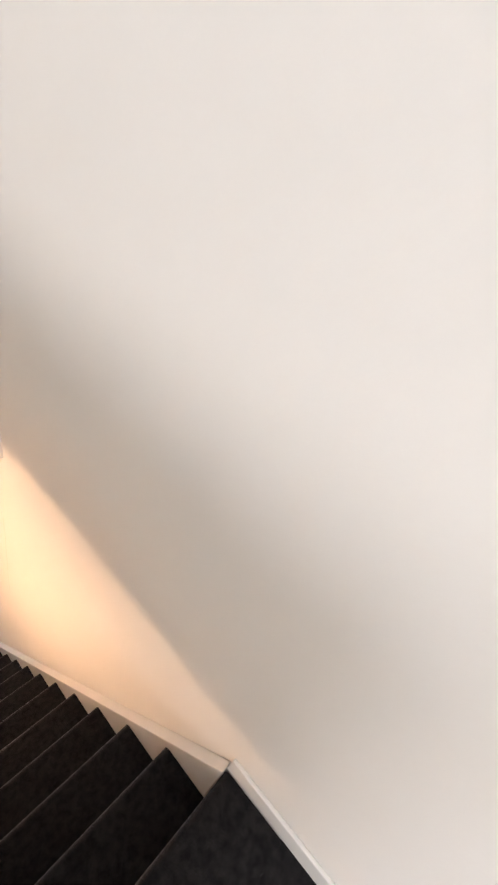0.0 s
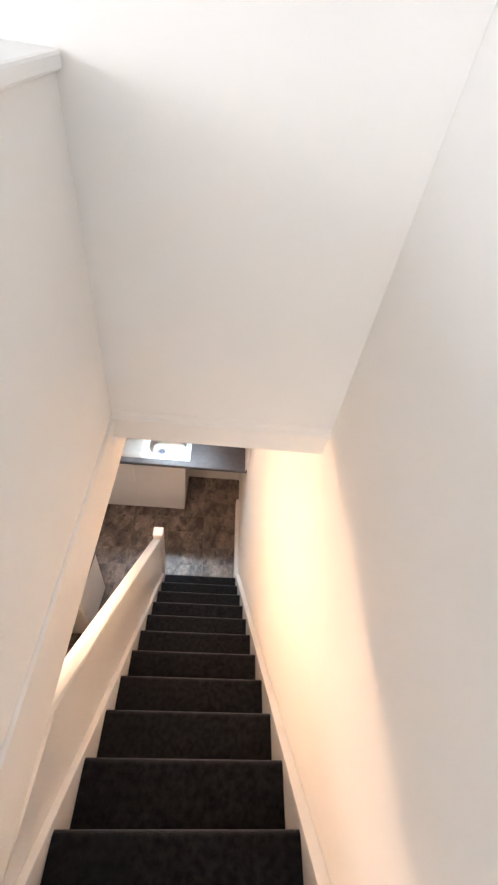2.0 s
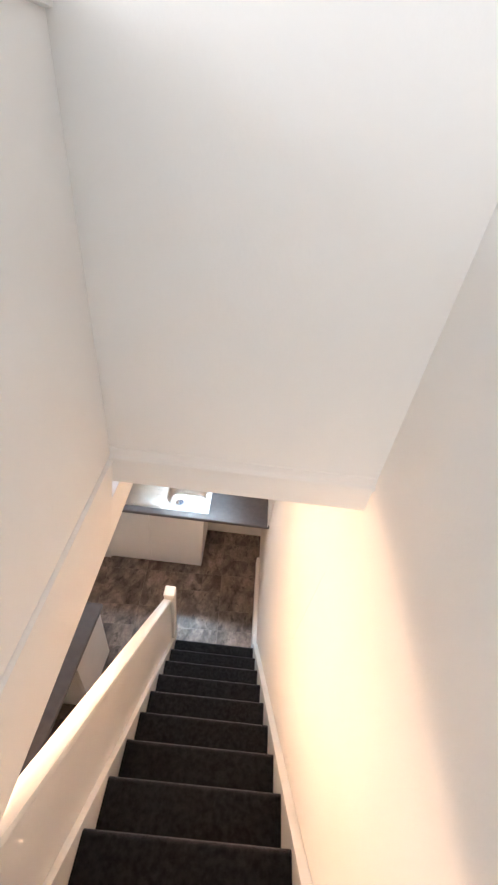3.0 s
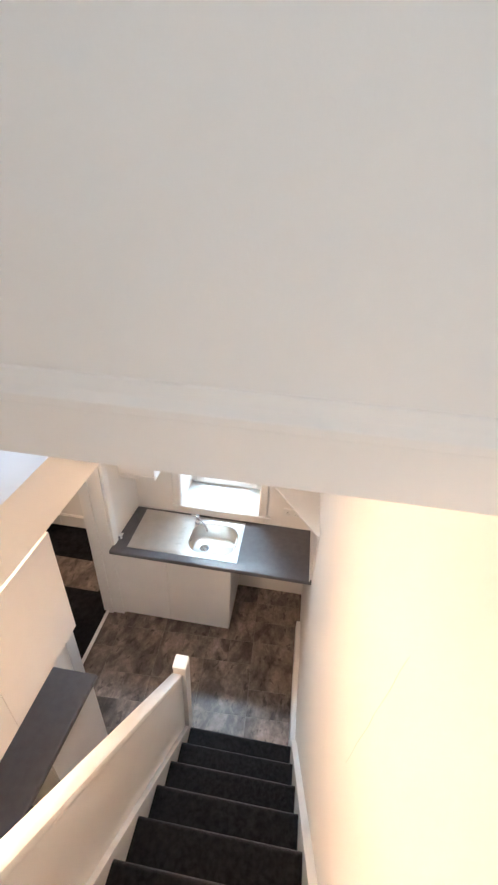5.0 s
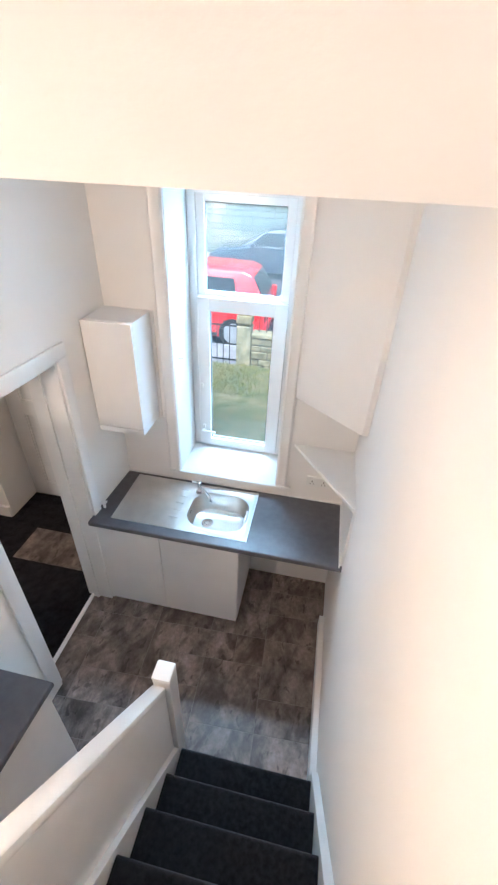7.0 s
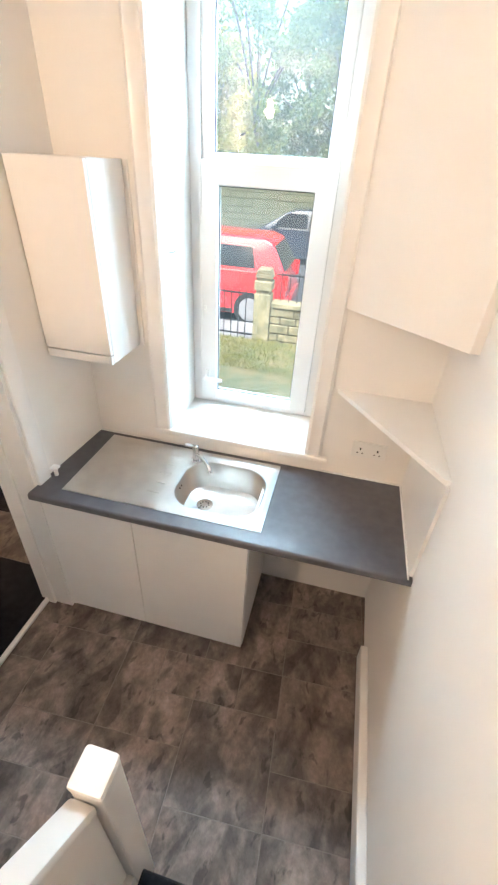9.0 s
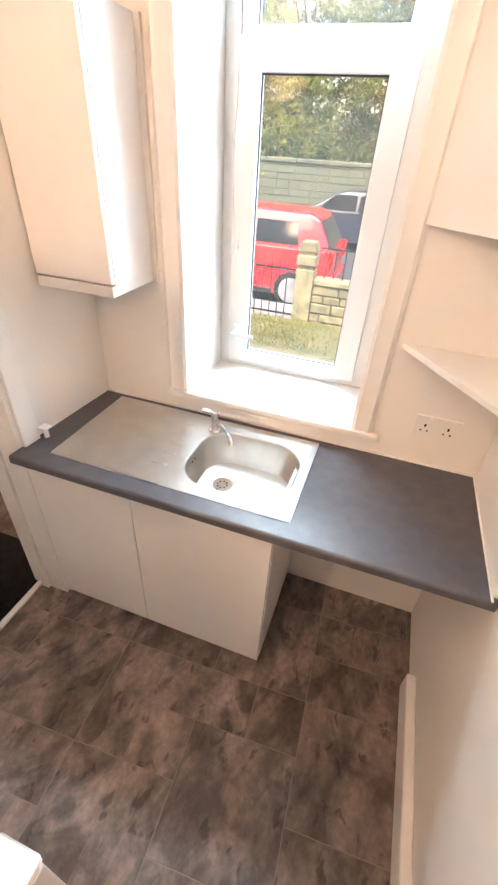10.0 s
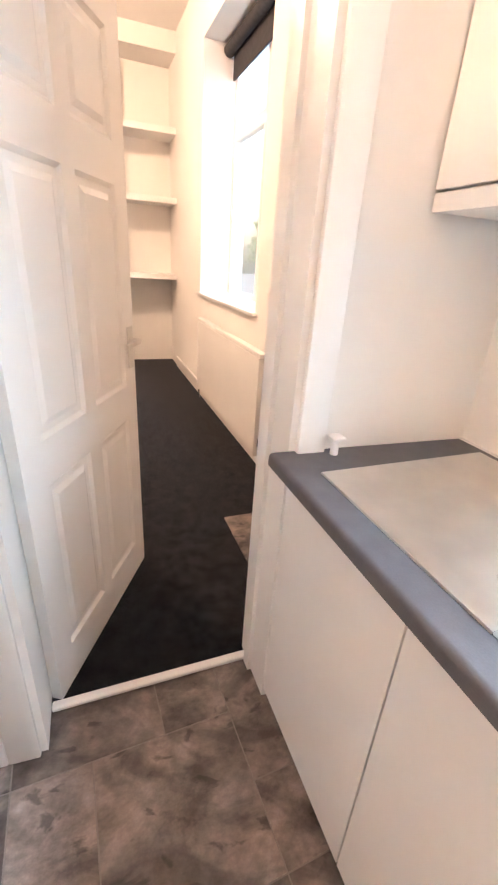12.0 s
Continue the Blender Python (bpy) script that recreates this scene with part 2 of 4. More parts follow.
def add_cyl(bm, centre, radius, depth, axis="z", seg=24, radius2=None):
    r = bmesh.ops.create_cone(bm, cap_ends=True, segments=seg, radius1=radius, radius2=radius if radius2 is None else radius2, depth=depth)
    turn = {"z": Matrix(), "x": Matrix.Rotation(radians(90), 4, "Y"), "y": Matrix.Rotation(radians(90), 4, "X")}[axis]
    bmesh.ops.transform(bm, matrix=Matrix.Translation(centre) @ turn, verts=r["verts"])
    return bm


def add_tube(bm, points, radius, seg=10):
    """A round tube along points."""
    rings = []
    pts = [Vector(q) for q in points]
    for k, q in enumerate(pts):
        d = (pts[min(k + 1, len(pts) - 1)] - pts[max(k - 1, 0)]).normalized()
        side = d.cross(Vector((0.31, 0.17, 0.93))).normalized()
        up = side.cross(d)
        rings.append([bm.verts.new(q + radius * (math.cos(2 * math.pi * j / seg) * side + math.sin(2 * math.pi * j / seg) * up)) for j in range(seg)])
    for a, b in zip(rings, rings[1:]):
        for j in range(seg):
            bm.faces.new((a[j], a[(j + 1) % seg], b[(j + 1) % seg], b[j]))
    bm.faces.new(rings[0])
    bm.faces.new(list(reversed(rings[-1])))
    return bm


def mesh_of(name, bm, mat, smooth=False):
    me = bpy.data.meshes.new(name)
    bmesh.ops.recalc_face_normals(bm, faces=bm.faces)
    bm.to_mesh(me)
    bm.free()
    me.materials.append(mat)
    if smooth:
        me.shade_smooth()
        me.set_sharp_from_angle(angle=radians(35))
    return me


def part(name, bm, mat, parent, label="", smooth=False):
    ob = new(name, mesh_of(name, bm, mat, smooth))
    ob.parent = parent
    if label:
        tagged(ob, label)
    return ob


def thing(name, label, category, group="", kind="", at=(0, 0, 0)):
    ob = new(name)
    ob.empty_display_size = 0.1
    ob.location = at
    return tagged(ob, label, category, group, kind)


def structure(name, bm, mat, label, category, smooth=False):
    return tagged(new(name, mesh_of(name, bm, mat, smooth)), label, category, kind="structure")


# ---- the plan ----
LEFT, CEIL_Z = -1.626, 2.90
SKEW = 0.055  # the west wall stands a little out of square
HEAD_Y, HEAD_Z, WELL_X = -2.340, 3.191, -0.722
STEP_Y, STEP_Z, GOING, RISE = -1.452, 0.2365, 0.1875, 0.2365
LAND_Z = STEP_Z + 12 * RISE
LAND_Y = STEP_Y - 12 * GOING


def nose(y):
    """Height of the line of the step edges."""
    return STEP_Z + RISE * (STEP_Y - y) / GOING


def skewed(ob):
    """Turns a piece on the west wall with that wall, which runs out of square."""
    for v in ob.data.vertices:
        v.co.x += SKEW * v.co.y
    return ob


# walls
structure("wall_east", box(0, 0.2, -7.0, 0.5, -0.2, 5.4), PAINT, "white painted plaster wall beside the stairs", "wall")
bm = bmesh.new()
add_box(bm, LEFT - 0.19, -1.206, 0, 0.5, -0.2, 5.4)
add_box(bm, -0.500, 0.0, 0, 0.5, -0.2, 5.4)
add_box(bm, -1.206, -0.500, 0, 0.5, -0.2, 0.975)
add_box(bm, -1.206, -0.500, 0, 0.5, 2.795, 5.4)
structure("wall_north", bm, PAINT, "white plastered outside wall with a deep window reveal", "wall")
bm = bmesh.new()
add_box(bm, LEFT - 0.19, LEFT, -0.505, 0, -0.2, CEIL_Z)
add_box(bm, LEFT - 0.19, LEFT, -4.2, -1.2, -0.2, CEIL_Z)
add_box(bm, LEFT - 0.19, LEFT, -1.2, -0.505, 2.02, CEIL_Z)
skewed(structure("wall_west", bm, PAINT, "white plaster wall with a doorway", "wall"))
structure("wall_under_landing", box(LEFT - 0.19, 0, -4.2, -4.1, -0.2, CEIL_Z), PAINT, "white plaster wall closing the kitchen", "wall")
# ceiling of the kitchen and the sloped end of the stair opening
bm = bmesh.new()
add_box(bm, LEFT - 0.42, -0.765, -4.2, 0, CEIL_Z, 3.04)
add_box(bm, -0.765, 0.0, -1.932, 0, CEIL_Z, 3.04)
structure("ceiling", bm, CEIL, "white painted kitchen ceiling with a stair opening", "ceiling")
structure("sloped_soffit", prism([(-1.9325, CEIL_Z), (HEAD_Y + 0.003, HEAD_Z), (HEAD_Y + 0.003, 3.4), (-1.9325, 3.4)], "x", -0.765, -0.0005), CEIL,
          "white sloping soffit over the lower stairs", "soffit")
# walls of the stairwell above
structure("wall_over_stairs", box(-3.0, -0.0005, HEAD_Y, HEAD_Y + 0.12, HEAD_Z, 5.4), PAINT, "white plaster wall over the stairs", "wall")
structure("trim_over_stairs", prism([(HEAD_Y - 0.011, HEAD_Z + 0.088), (HEAD_Y + 0.002, HEAD_Z + 0.082), (HEAD_Y + 0.002, HEAD_Z + 0.134), (HEAD_Y - 0.003, HEAD_Z + 0.130),
                                     (HEAD_Y - 0.005, HEAD_Z + 0.112), (HEAD_Y - 0.012, HEAD_Z + 0.100)], "x", WELL_X, -0.001, 0.0015), PAINT,
          "white moulded timber strip across the stair opening", "trim")
structure("wall_well_west", box(-0.80, WELL_X, -4.0, HEAD_Y - 0.0005, 3.295, 4.13), PAINT, "white half-height wall beside the stairwell", "wall")
structure("trim_well_cap", box(-0.815, WELL_X + 0.015, -4.0, HEAD_Y - 0.001, 4.13, 4.158, bevel=0.006), GLOSS, "white painted capping board on the stairwell wall", "trim")
structure("wall_well_lining", prism([(-0.716, 3.281), (-0.722, 3.287), (-0.740, 3.2945), (-0.80, 3.2945), (-0.80, CEIL_Z), (-0.765, CEIL_Z)], "y", -4.0, HEAD_Y - 0.001), PAINT,
          "white lining of the stair opening", "wall")
# upstairs, unseen walls and ceiling closed round the camera, openings for the added lamps
bm = bmesh.new()
add_box(bm, -3.2, -3.0, -7.0, -5.0, 2.5, 5.4)
add_box(bm, -3.2, -3.0, -3.6, HEAD_Y + 0.12, 2.5, 5.4)
add_box(bm, -3.2, -3.0, -5.0, -3.6, 2.5, 3.9)
add_box(bm, -3.2, -3.0, -5.0, -3.6, 5.2, 5.4)
structure("wall_upper_west", bm, PAINT, "unseen white plaster wall of the upper landing with an assumed window opening", "wall")
bm = bmesh.new()
add_box(bm, -3.2, -2.25, -7.2, -7.0, 2.5, 5.4)
add_box(bm, -0.45, 0, -7.2, -7.0, 2.5, 5.4)
add_box(bm, -2.25, -0.45, -7.2, -7.0, 2.5, 3.75)
add_box(bm, -2.25, -0.45, -7.2, -7.0, 5.15, 5.4)
structure("wall_upper_south", bm, PAINT, "unseen white plaster wall of the upper landing with an assumed window opening", "wall")
structure("ceiling_upper", box(-3.2, 0.2, -7.2, HEAD_Y + 0.12, 5.4, 5.6), CEIL, "white painted landing ceiling", "ceiling")
bm = bmesh.new()
add_box(bm, -3.0, -0.001, -7.0, LAND_Y - GOING - 0.0101, LAND_Z - 0.17, LAND_Z)
add_box(bm, -3.0, -0.750, LAND_Y - GOING - 0.0101, LAND_Y - 0.0125, LAND_Z - 0.17, LAND_Z)
add_box(bm, -3.0, -0.80, LAND_Y - 0.012, HEAD_Y, LAND_Z - 0.02, LAND_Z)
structure("floor_landing", bm, CARPET, "black carpeted landing at the stair head", "floor", True)
structure("skirting_landing", box(-0.013, -0.0005, -7.0, LAND_Y + 0.013, LAND_Z + 0.0005, LAND_Z + 0.072, bevel=0.003), GLOSS, "white gloss skirting board", "skirting")

# ---- staircase ----
stairs = thing("staircase", "steep straight staircase with black carpet and white strings", "staircase", at=(0, 0, 0))
step_profile = [(0.0, -RISE)]
for k in range(7):
    a = radians(-20 + 110 * k / 6)
    step_profile.append((-0.016 + 0.022 * math.cos(a) + 0.006, -0.022 + 0.022 * math.sin(a)))
step_profile += [(-GOING - 0.01, 0.0), (-GOING - 0.01, -RISE)]
for n in range(13):
    h = RISE if n else STEP_Z
    prof = [(STEP_Y - n * GOING + u, STEP_Z + n * RISE + max(v, -h)) for u, v in step_profile]
    part("step", prism(prof, "x", -0.748, -0.038 if n < 12 else -0.0135), CARPET, stairs, smooth=True)


def sloped(y0, y1, low, high):
    """Side outline of a board that follows the stairs between y0 and y1."""
    return [(y0, nose(y0) + low), (y1, nose(y1) + low), (y1, nose(y1) + high), (y0, nose(y0) + high)]


bot = STEP_Y + 0.062
part("wall_string", prism([(bot, 0.001), (bot, nose(bot) + 0.05 if nose(bot) > 0 else 0.15), (LAND_Y + 0.014, nose(LAND_Y + 0.014) + 0.05), (LAND_Y + 0.014, nose(LAND_Y) - 0.4), (STEP_Y - 0.5, 0.001)],
                          "x", -0.037, -0.0005, 0.003), GLOSS, stairs, "white gloss wall string")
part("outer_string", prism([(-1.478, 0.001), (-1.478, nose(-1.478) + 0.055), (LAND_Y - 0.05, nose(LAND_Y - 0.05) + 0.055), (LAND_Y - 0.05, nose(LAND_Y) - 0.4), (-1.9, 0.001)],
                           "x", -0.774, -0.749, 0.003), GLOSS, stairs, "white gloss outer string")
part("balustrade_panel", prism([(-1.481, 0.001), (-1.481, 0.945), (-3.06, 0.945 + 1.19 * 1.582 - 0.02), (LAND_Y, CEIL_Z - 0.003), (LAND_Y, 0.001)], "x", -0.807, -0.7745), GLOSS, stairs,
     "white painted solid balustrade panel")
rail = prism([(-1.476, 0.980), (-3.14, 0.980 + 1.19 * 1.664), (-3.14, 0.925 + 1.19 * 1.664), (-1.476, 0.925)], "x", -0.836, -0.768, 0.012)
part("handrail", rail, GLOSS, stairs, "white painted flat handrail", True)
newel = box(-0.830, -0.7485, -1.4755, -1.394, 0.001, 1.017, bevel=0.004)
part("newel_post", newel, GLOSS, stairs, "square white newel post")
part("newel_cap", box(-0.835, -0.747, -1.479, -1.389, 1.017, 1.040, bevel=0.011), GLOSS, stairs, "bevelled white newel cap", True)

CRACK_A, CRACK_B = Vector((-0.0002, -2.240, 2.72)), Vector((-0.0002, -2.165, 2.00))
crack = add_tube(bmesh.new(), [CRACK_A.lerp(CRACK_B, k / 9) + Vector((0, 0.003 * math.sin(k * 2.1), 0)) for k in range(10)], 0.0004, 5)
tagged(new("wall_crack", mesh_of("wall_crack", crack, material("shadowed_crack", (0.64, 0.56, 0.47), 0.9))), "hairline crack in the white plaster wall", "crack")

# skirtings and trims of the kitchen
structure("skirting_east", box(-0.040, -0.0005, -1.385, -0.388, 0.001, 0.120, bevel=0.008), GLOSS, "white gloss skirting board", "skirting")
skewed(structure("skirting_west", box(LEFT + 0.0005, LEFT + 0.018, -1.52, -1.275, 0.001, 0.10, bevel=0.004), GLOSS, "white gloss skirting board", "skirting"))

# ---- kitchen window ----
bm = bmesh.new()
add_box(bm, -1.290, -0.388, -0.030, 0.0, 0.962, 0.992, bevel=0.008)
add_box(bm, -1.2055, -0.5005, -0.001, 0.35, 0.9755, 0.990)
structure("window_board", bm, GLOSS, "white painted window board", "window sill", True)
structure("trim_window_apron", box(-1.275, -0.405, -0.012, -0.0005, 0.904, 0.961), GLOSS, "white painted apron under the window board", "trim")


def architrave(name, x0, x1, z0, z1, flip):
    prof = [(x0, -0.0005), (x0, -0.010), (x0 + 0.014, -0.020), ((x0 + x1) / 2, -0.015), (x1 - 0.012, -0.022), (x1, -0.016), (x1, -0.0005)]
    if flip:
        prof = [(x0 + x1 - u, v) for u, v in prof]
    structure(name, prism(prof, "z", z0, z1, 0.0), GLOSS, "white moulded window architrave", "trim", True)


architrave("trim_window_west", -1.292, -1.208, 0.993, 2.82, False)
architrave("trim_window_east", -0.498, -0.420, 0.993, 2.82, True)

win = tagged(thing("window_1", "tall white uPVC window with a fixed light over a casement", "window", at=(0, 0, 0)), kind="structure")


def frame_of(x0, x1, z0, z1, y0, y1, w, bottom=None):
    bm = bmesh.new()
    b = bottom or w
    add_box(bm, x0, x0 + w, y0, y1, z0, z1, bevel=0.005)
    add_box(bm, x1 - w, x1, y0, y1, z0, z1, bevel=0.005)
    add_box(bm, x0 + w - 0.004, x1 - w + 0.004, y0 + 0.0015, y1, z0, z0 + b, bevel=0.005)
    add_box(bm, x0 + w - 0.004, x1 - w + 0.004, y0 + 0.0015, y1, z1 - w, z1, bevel=0.005)
    return bm


def glazing(name, parent, x0, x1, z0, z1, y):
    part("pane", box(x0, x1, y, y + 0.006, z0, z1), GLASS, parent).visible_shadow = False
    bm = bmesh.new()
    for a in ((x0 - 0.001, x0 + 0.007, z0, z1), (x1 - 0.007, x1 + 0.001, z0, z1), (x0, x1, z0 - 0.001, z0 + 0.006), (x0, x1, z1 - 0.008, z1 + 0.001)):
        add_box(bm, a[0], a[1], y - 0.008, y - 0.001, a[2], a[3])
    part("seal", bm, GASKET, parent, "thin black glazing seal")


wf = part("window_frame", frame_of(-1.2055, -0.5005, 0.9905, 2.7945, 0.35, 0.42, 0.055), UPVC, win, "white uPVC outer frame")
part("transom", box(-1.152, -0.553, 0.352, 0.42, 2.112, 2.172, bevel=0.005), UPVC, win, "white uPVC transom")
part("top_bead", frame_of(-1.151, -0.555, 2.142, 2.752, 0.360, 0.41, 0.054), UPVC, win)
glazing("top", win, -1.100, -0.606, 2.193, 2.701, 0.385)
sash = part("sash", frame_of(-1.160, -0.551, 1.018, 2.166, 0.330, 0.395, 0.090, 0.052), UPVC, win, "white uPVC casement sash")
glazing("low", win, -1.073, -0.639, 1.067, 2.079, 0.368)
bm = box(-1.130, -1.108, 0.312, 0.330, 1.13, 1.20, bevel=0.004)
add_box(bm, -1.126, -1.112, 0.275, 0.314, 1.155, 1.172, bevel=0.004)
add_box(bm, -1.126, -1.02, 0.272, 0.288, 1.154, 1.173, bevel=0.006)
part("window_handle", bm, PLASTIC, win, "white lever window handle", True)
bm = box(-1.136, -1.120, 0.320, 0.332, 1.515, 1.550, bevel=0.003)
add_cyl(bm, (-1.128, 0.318, 1.530), 0.006, 0.008, "y", 12)
part("window_lock", bm, PLASTIC, win, "small white sash lock", True)
cable_pts = [(-1.150 + 0.006 * math.sin(k * 1.3), 0.326, 2.7 - 0.105 * k) for k in range(15)]
tagged(new("blind_cord", mesh_of("blind_cord", add_tube(bmesh.new(), cable_pts, 0.0028, 6), PLASTIC, True)), "thin white cord hanging beside the window", "cord")
tagged(new("hook", mesh_of("hook", add_tube(bmesh.new(), [(-1.2065, 0.083, 1.832), (-1.190, 0.083, 1.832), (-1.180, 0.093, 1.837)], 0.003, 8), STEEL, True)), "small metal hook in the window reveal", "hook")

# ---- doorway and kitchen door ----
bm = bmesh.new()
DX = LEFT
for y0, y1 in ((-1.275, -1.193), (-0.514, -0.440)):
    add_box(bm, DX + 0.0005, DX + 0.018, y0, y1, 0.001, 2.09, bevel=0.005)
add_box(bm, DX + 0.0005, DX + 0.0195, -1.275, -0.440, 2.012, 2.092, bevel=0.005)
skewed(structure("trim_doorway", bm, GLOSS, "white gloss architrave round the doorway", "trim", True))
bm = bmesh.new()
add_box(bm, DX - 0.195, DX + 0.001, -1.1995, -1.175, 0.001, 2.0195)
add_box(bm, DX - 0.195, DX + 0.001, -0.530, -0.5055, 0.001, 2.0195)
add_box(bm, DX - 0.195, DX + 0.001, -1.175, -0.530, 1.995, 2.0195)
add_box(bm, DX - 0.14, DX - 0.10, -0.543, -0.529, 0.001, 1.996)
skewed(structure("door_lining", bm, GLOSS, "white gloss door lining", "door frame"))
structure("threshold", box(-1.826, -1.797, -1.172, -0.530, 0.001, 0.018, bevel=0.005), GLOSS, "white painted threshold strip", "threshold")

DOOR_W, DOOR_H = 0.735, 1.975
door = tagged(thing("door_1", "open white six-panel moulded door", "door", at=(-1.838, -1.158, 0.008)), kind="structure")
door.rotation_euler = (0, 0, math.atan2(0.333, -0.620))
door.scale = (0.955, 1, 1)
panels = [(0.09, 0.335, 0.15, 0.73), (0.40, 0.645, 0.15, 0.73), (0.09, 0.335, 0.86, 1.50), (0.40, 0.645, 0.86, 1.50), (0.09, 0.335, 1.61, 1.87), (0.40, 0.645, 1.61, 1.87)]
xs = sorted({0.0, DOOR_W, *[v for q in panels for v in q[:2]]})
zs = sorted({0.0, DOOR_H, *[v for q in panels for v in q[2:]]})
bm = bmesh.new()
for a, b in zip(xs, xs[1:]):
    for c, d in zip(zs, zs[1:]):
        if not any(abs(a - q[0]) < 1e-6 and c >= q[2] - 1e-6 and d <= q[3] + 1e-6 for q in panels):
            add_box(bm, a, b, -0.0175, 0.0175, c, d)
bmesh.ops.remove_doubles(bm, verts=bm.verts, dist=1e-5)
part("door_leaf", bm, GLOSS, door)
for q in panels:
    bm = bmesh.new()
    for sgn in (-1, 1):
        rings = []
        for inset, dep in ((0.0, 0.0175), (0.012, 0.008), (0.030, 0.008), (0.048, 0.0155)):
            rings.append([bm.verts.new((x, sgn * dep, z)) for x, z in ((q[0] + inset, q[2] + inset), (q[1] - inset, q[2] + inset), (q[1] - inset, q[3] - inset), (q[0] + inset, q[3] - inset))])
        for r1, r2 in zip(rings, rings[1:]):
            for k in range(4):
                bm.faces.new((r1[k], r1[(k + 1) % 4], r2[(k + 1) % 4], r2[k]))
        bm.faces.new(rings[-1])
    part("door_panel", bm, GLOSS, door)
for sgn in (-1, 1):
    bm = box(0.672, 0.712, min(sgn * 0.0175, sgn * 0.026), max(sgn * 0.0175, sgn * 0.026), 0.92, 1.07, bevel=0.003)
    add_cyl(bm, (0.692, sgn * 0.042, 1.02), 0.010, 0.036, "y", 14)
    add_box(bm, 0.585, 0.702, sgn * 0.057 - 0.008, sgn * 0.057 + 0.008, 1.011, 1.029, bevel=0.006)
    part("door_handle", bm, STEEL, door, "satin steel lever handle", True)

# pipe beside the worktop
bm = add_tube(bmesh.new(), [(LEFT + 0.010, -0.425, 0.9005), (LEFT + 0.010, -0.425, 0.940)], 0.010, 12)
add_box(bm, LEFT - 0.008, LEFT + 0.029, -0.443, -0.407, 0.940, 0.949, bevel=0.003)
tagged(new("pipe", mesh_of("pipe", bm, GLOSS, True)), "short white painted pipe end on the worktop", "pipe")

# ---- sink run ----
def worktop(name, x0, x1, y0, y1, label, front):
    """A laminate slab with a rounded front edge."""
    prof = [(0.0, 0.0), (0.0, 0.038)]
    d = (y1 - y0) if front == "y" else (x1 - x0)
    for k in range(6):
        a = radians(90 - 18 * k)
        prof.append((d - 0.012 + 0.012 * math.cos(a), 0.026 + 0.012 * math.sin(a)))
    prof += [(d, 0.006), (d - 0.006, 0.0)]
    if front == "y":
        bm = prism([(y1 - u, 0.862 + v) for u, v in prof], "x", x0, x1)
    else:
        bm = prism([(x0 + u, 0.862 + v) for u, v in prof], "y", y0, y1)
    w = thing(name, label, "worktop")
    return part("slab", bm, SLATE, w, smooth=True)


SINK = (-1.532, -0.606, -0.508, -0.037)
BOWL = (-1.050, -0.646, -0.452, -0.108)
# worktop is four slabs round the bowl's cut-out, joined
wt = worktop("worktop", LEFT + 0.0005, -0.001, -0.580, -0.0125, "dark slate-effect laminate worktop round a steel sink", "y")
bmw = bmesh.new()
bmw.from_mesh(wt.data)
for co, no in (((BOWL[0] - 0.012, 0, 0), (1, 0, 0)), ((BOWL[1] + 0.012, 0, 0), (1, 0, 0)), ((0, BOWL[2] - 0.012, 0), (0, 1, 0)), ((0, BOWL[3] + 0.012, 0), (0, 1, 0))):
    bmesh.ops.bisect_plane(bmw, geom=list(bmw.verts) + list(bmw.edges) + list(bmw.faces), plane_co=co, plane_no=no)
gone = [f for f in bmw.faces if BOWL[0] - 0.012 < f.calc_center_median().x < BOWL[1] + 0.012 and BOWL[2] - 0.012 < f.calc_center_median().y < BOWL[3] + 0.012]
bmesh.ops.delete(bmw, geom=gone, context="FACES")
for v in bmw.verts:
    if v.co.x < SINK[0]:
        v.co.x += SKEW * v.co.y
bmw.to_mesh(wt.data)
bmw.free()

bm = bmesh.new()
add_box(bm, LEFT + 0.0005, -0.0145, -0.0123, -0.0005, 0.896, 0.9025)
add_box(bm, -0.0215, -0.0145, -0.578, -0.0125, 0.8995, 0.9035, bevel=0.0015)
part("sealant", bm, PLASTIC, wt.parent, "thin white sealant line", True)
sink = thing("sink", "stainless steel sink with drainer set in the worktop", "sink")


def loop(x0, x1, y0, y1, r, z, n=12):
    """Rounded rectangle as points."""
    pts = []
    for cx, cy, a0 in ((x1 - r, y1 - r, 0), (x0 + r, y1 - r, 90), (x0 + r, y0 + r, 180), (x1 - r, y0 + r, 270)):
        for k in range(n):
            a = radians(a0 + 90 * k / (n - 1))
            pts.append((cx + r * math.cos(a), cy + r * math.sin(a), z))
    return pts


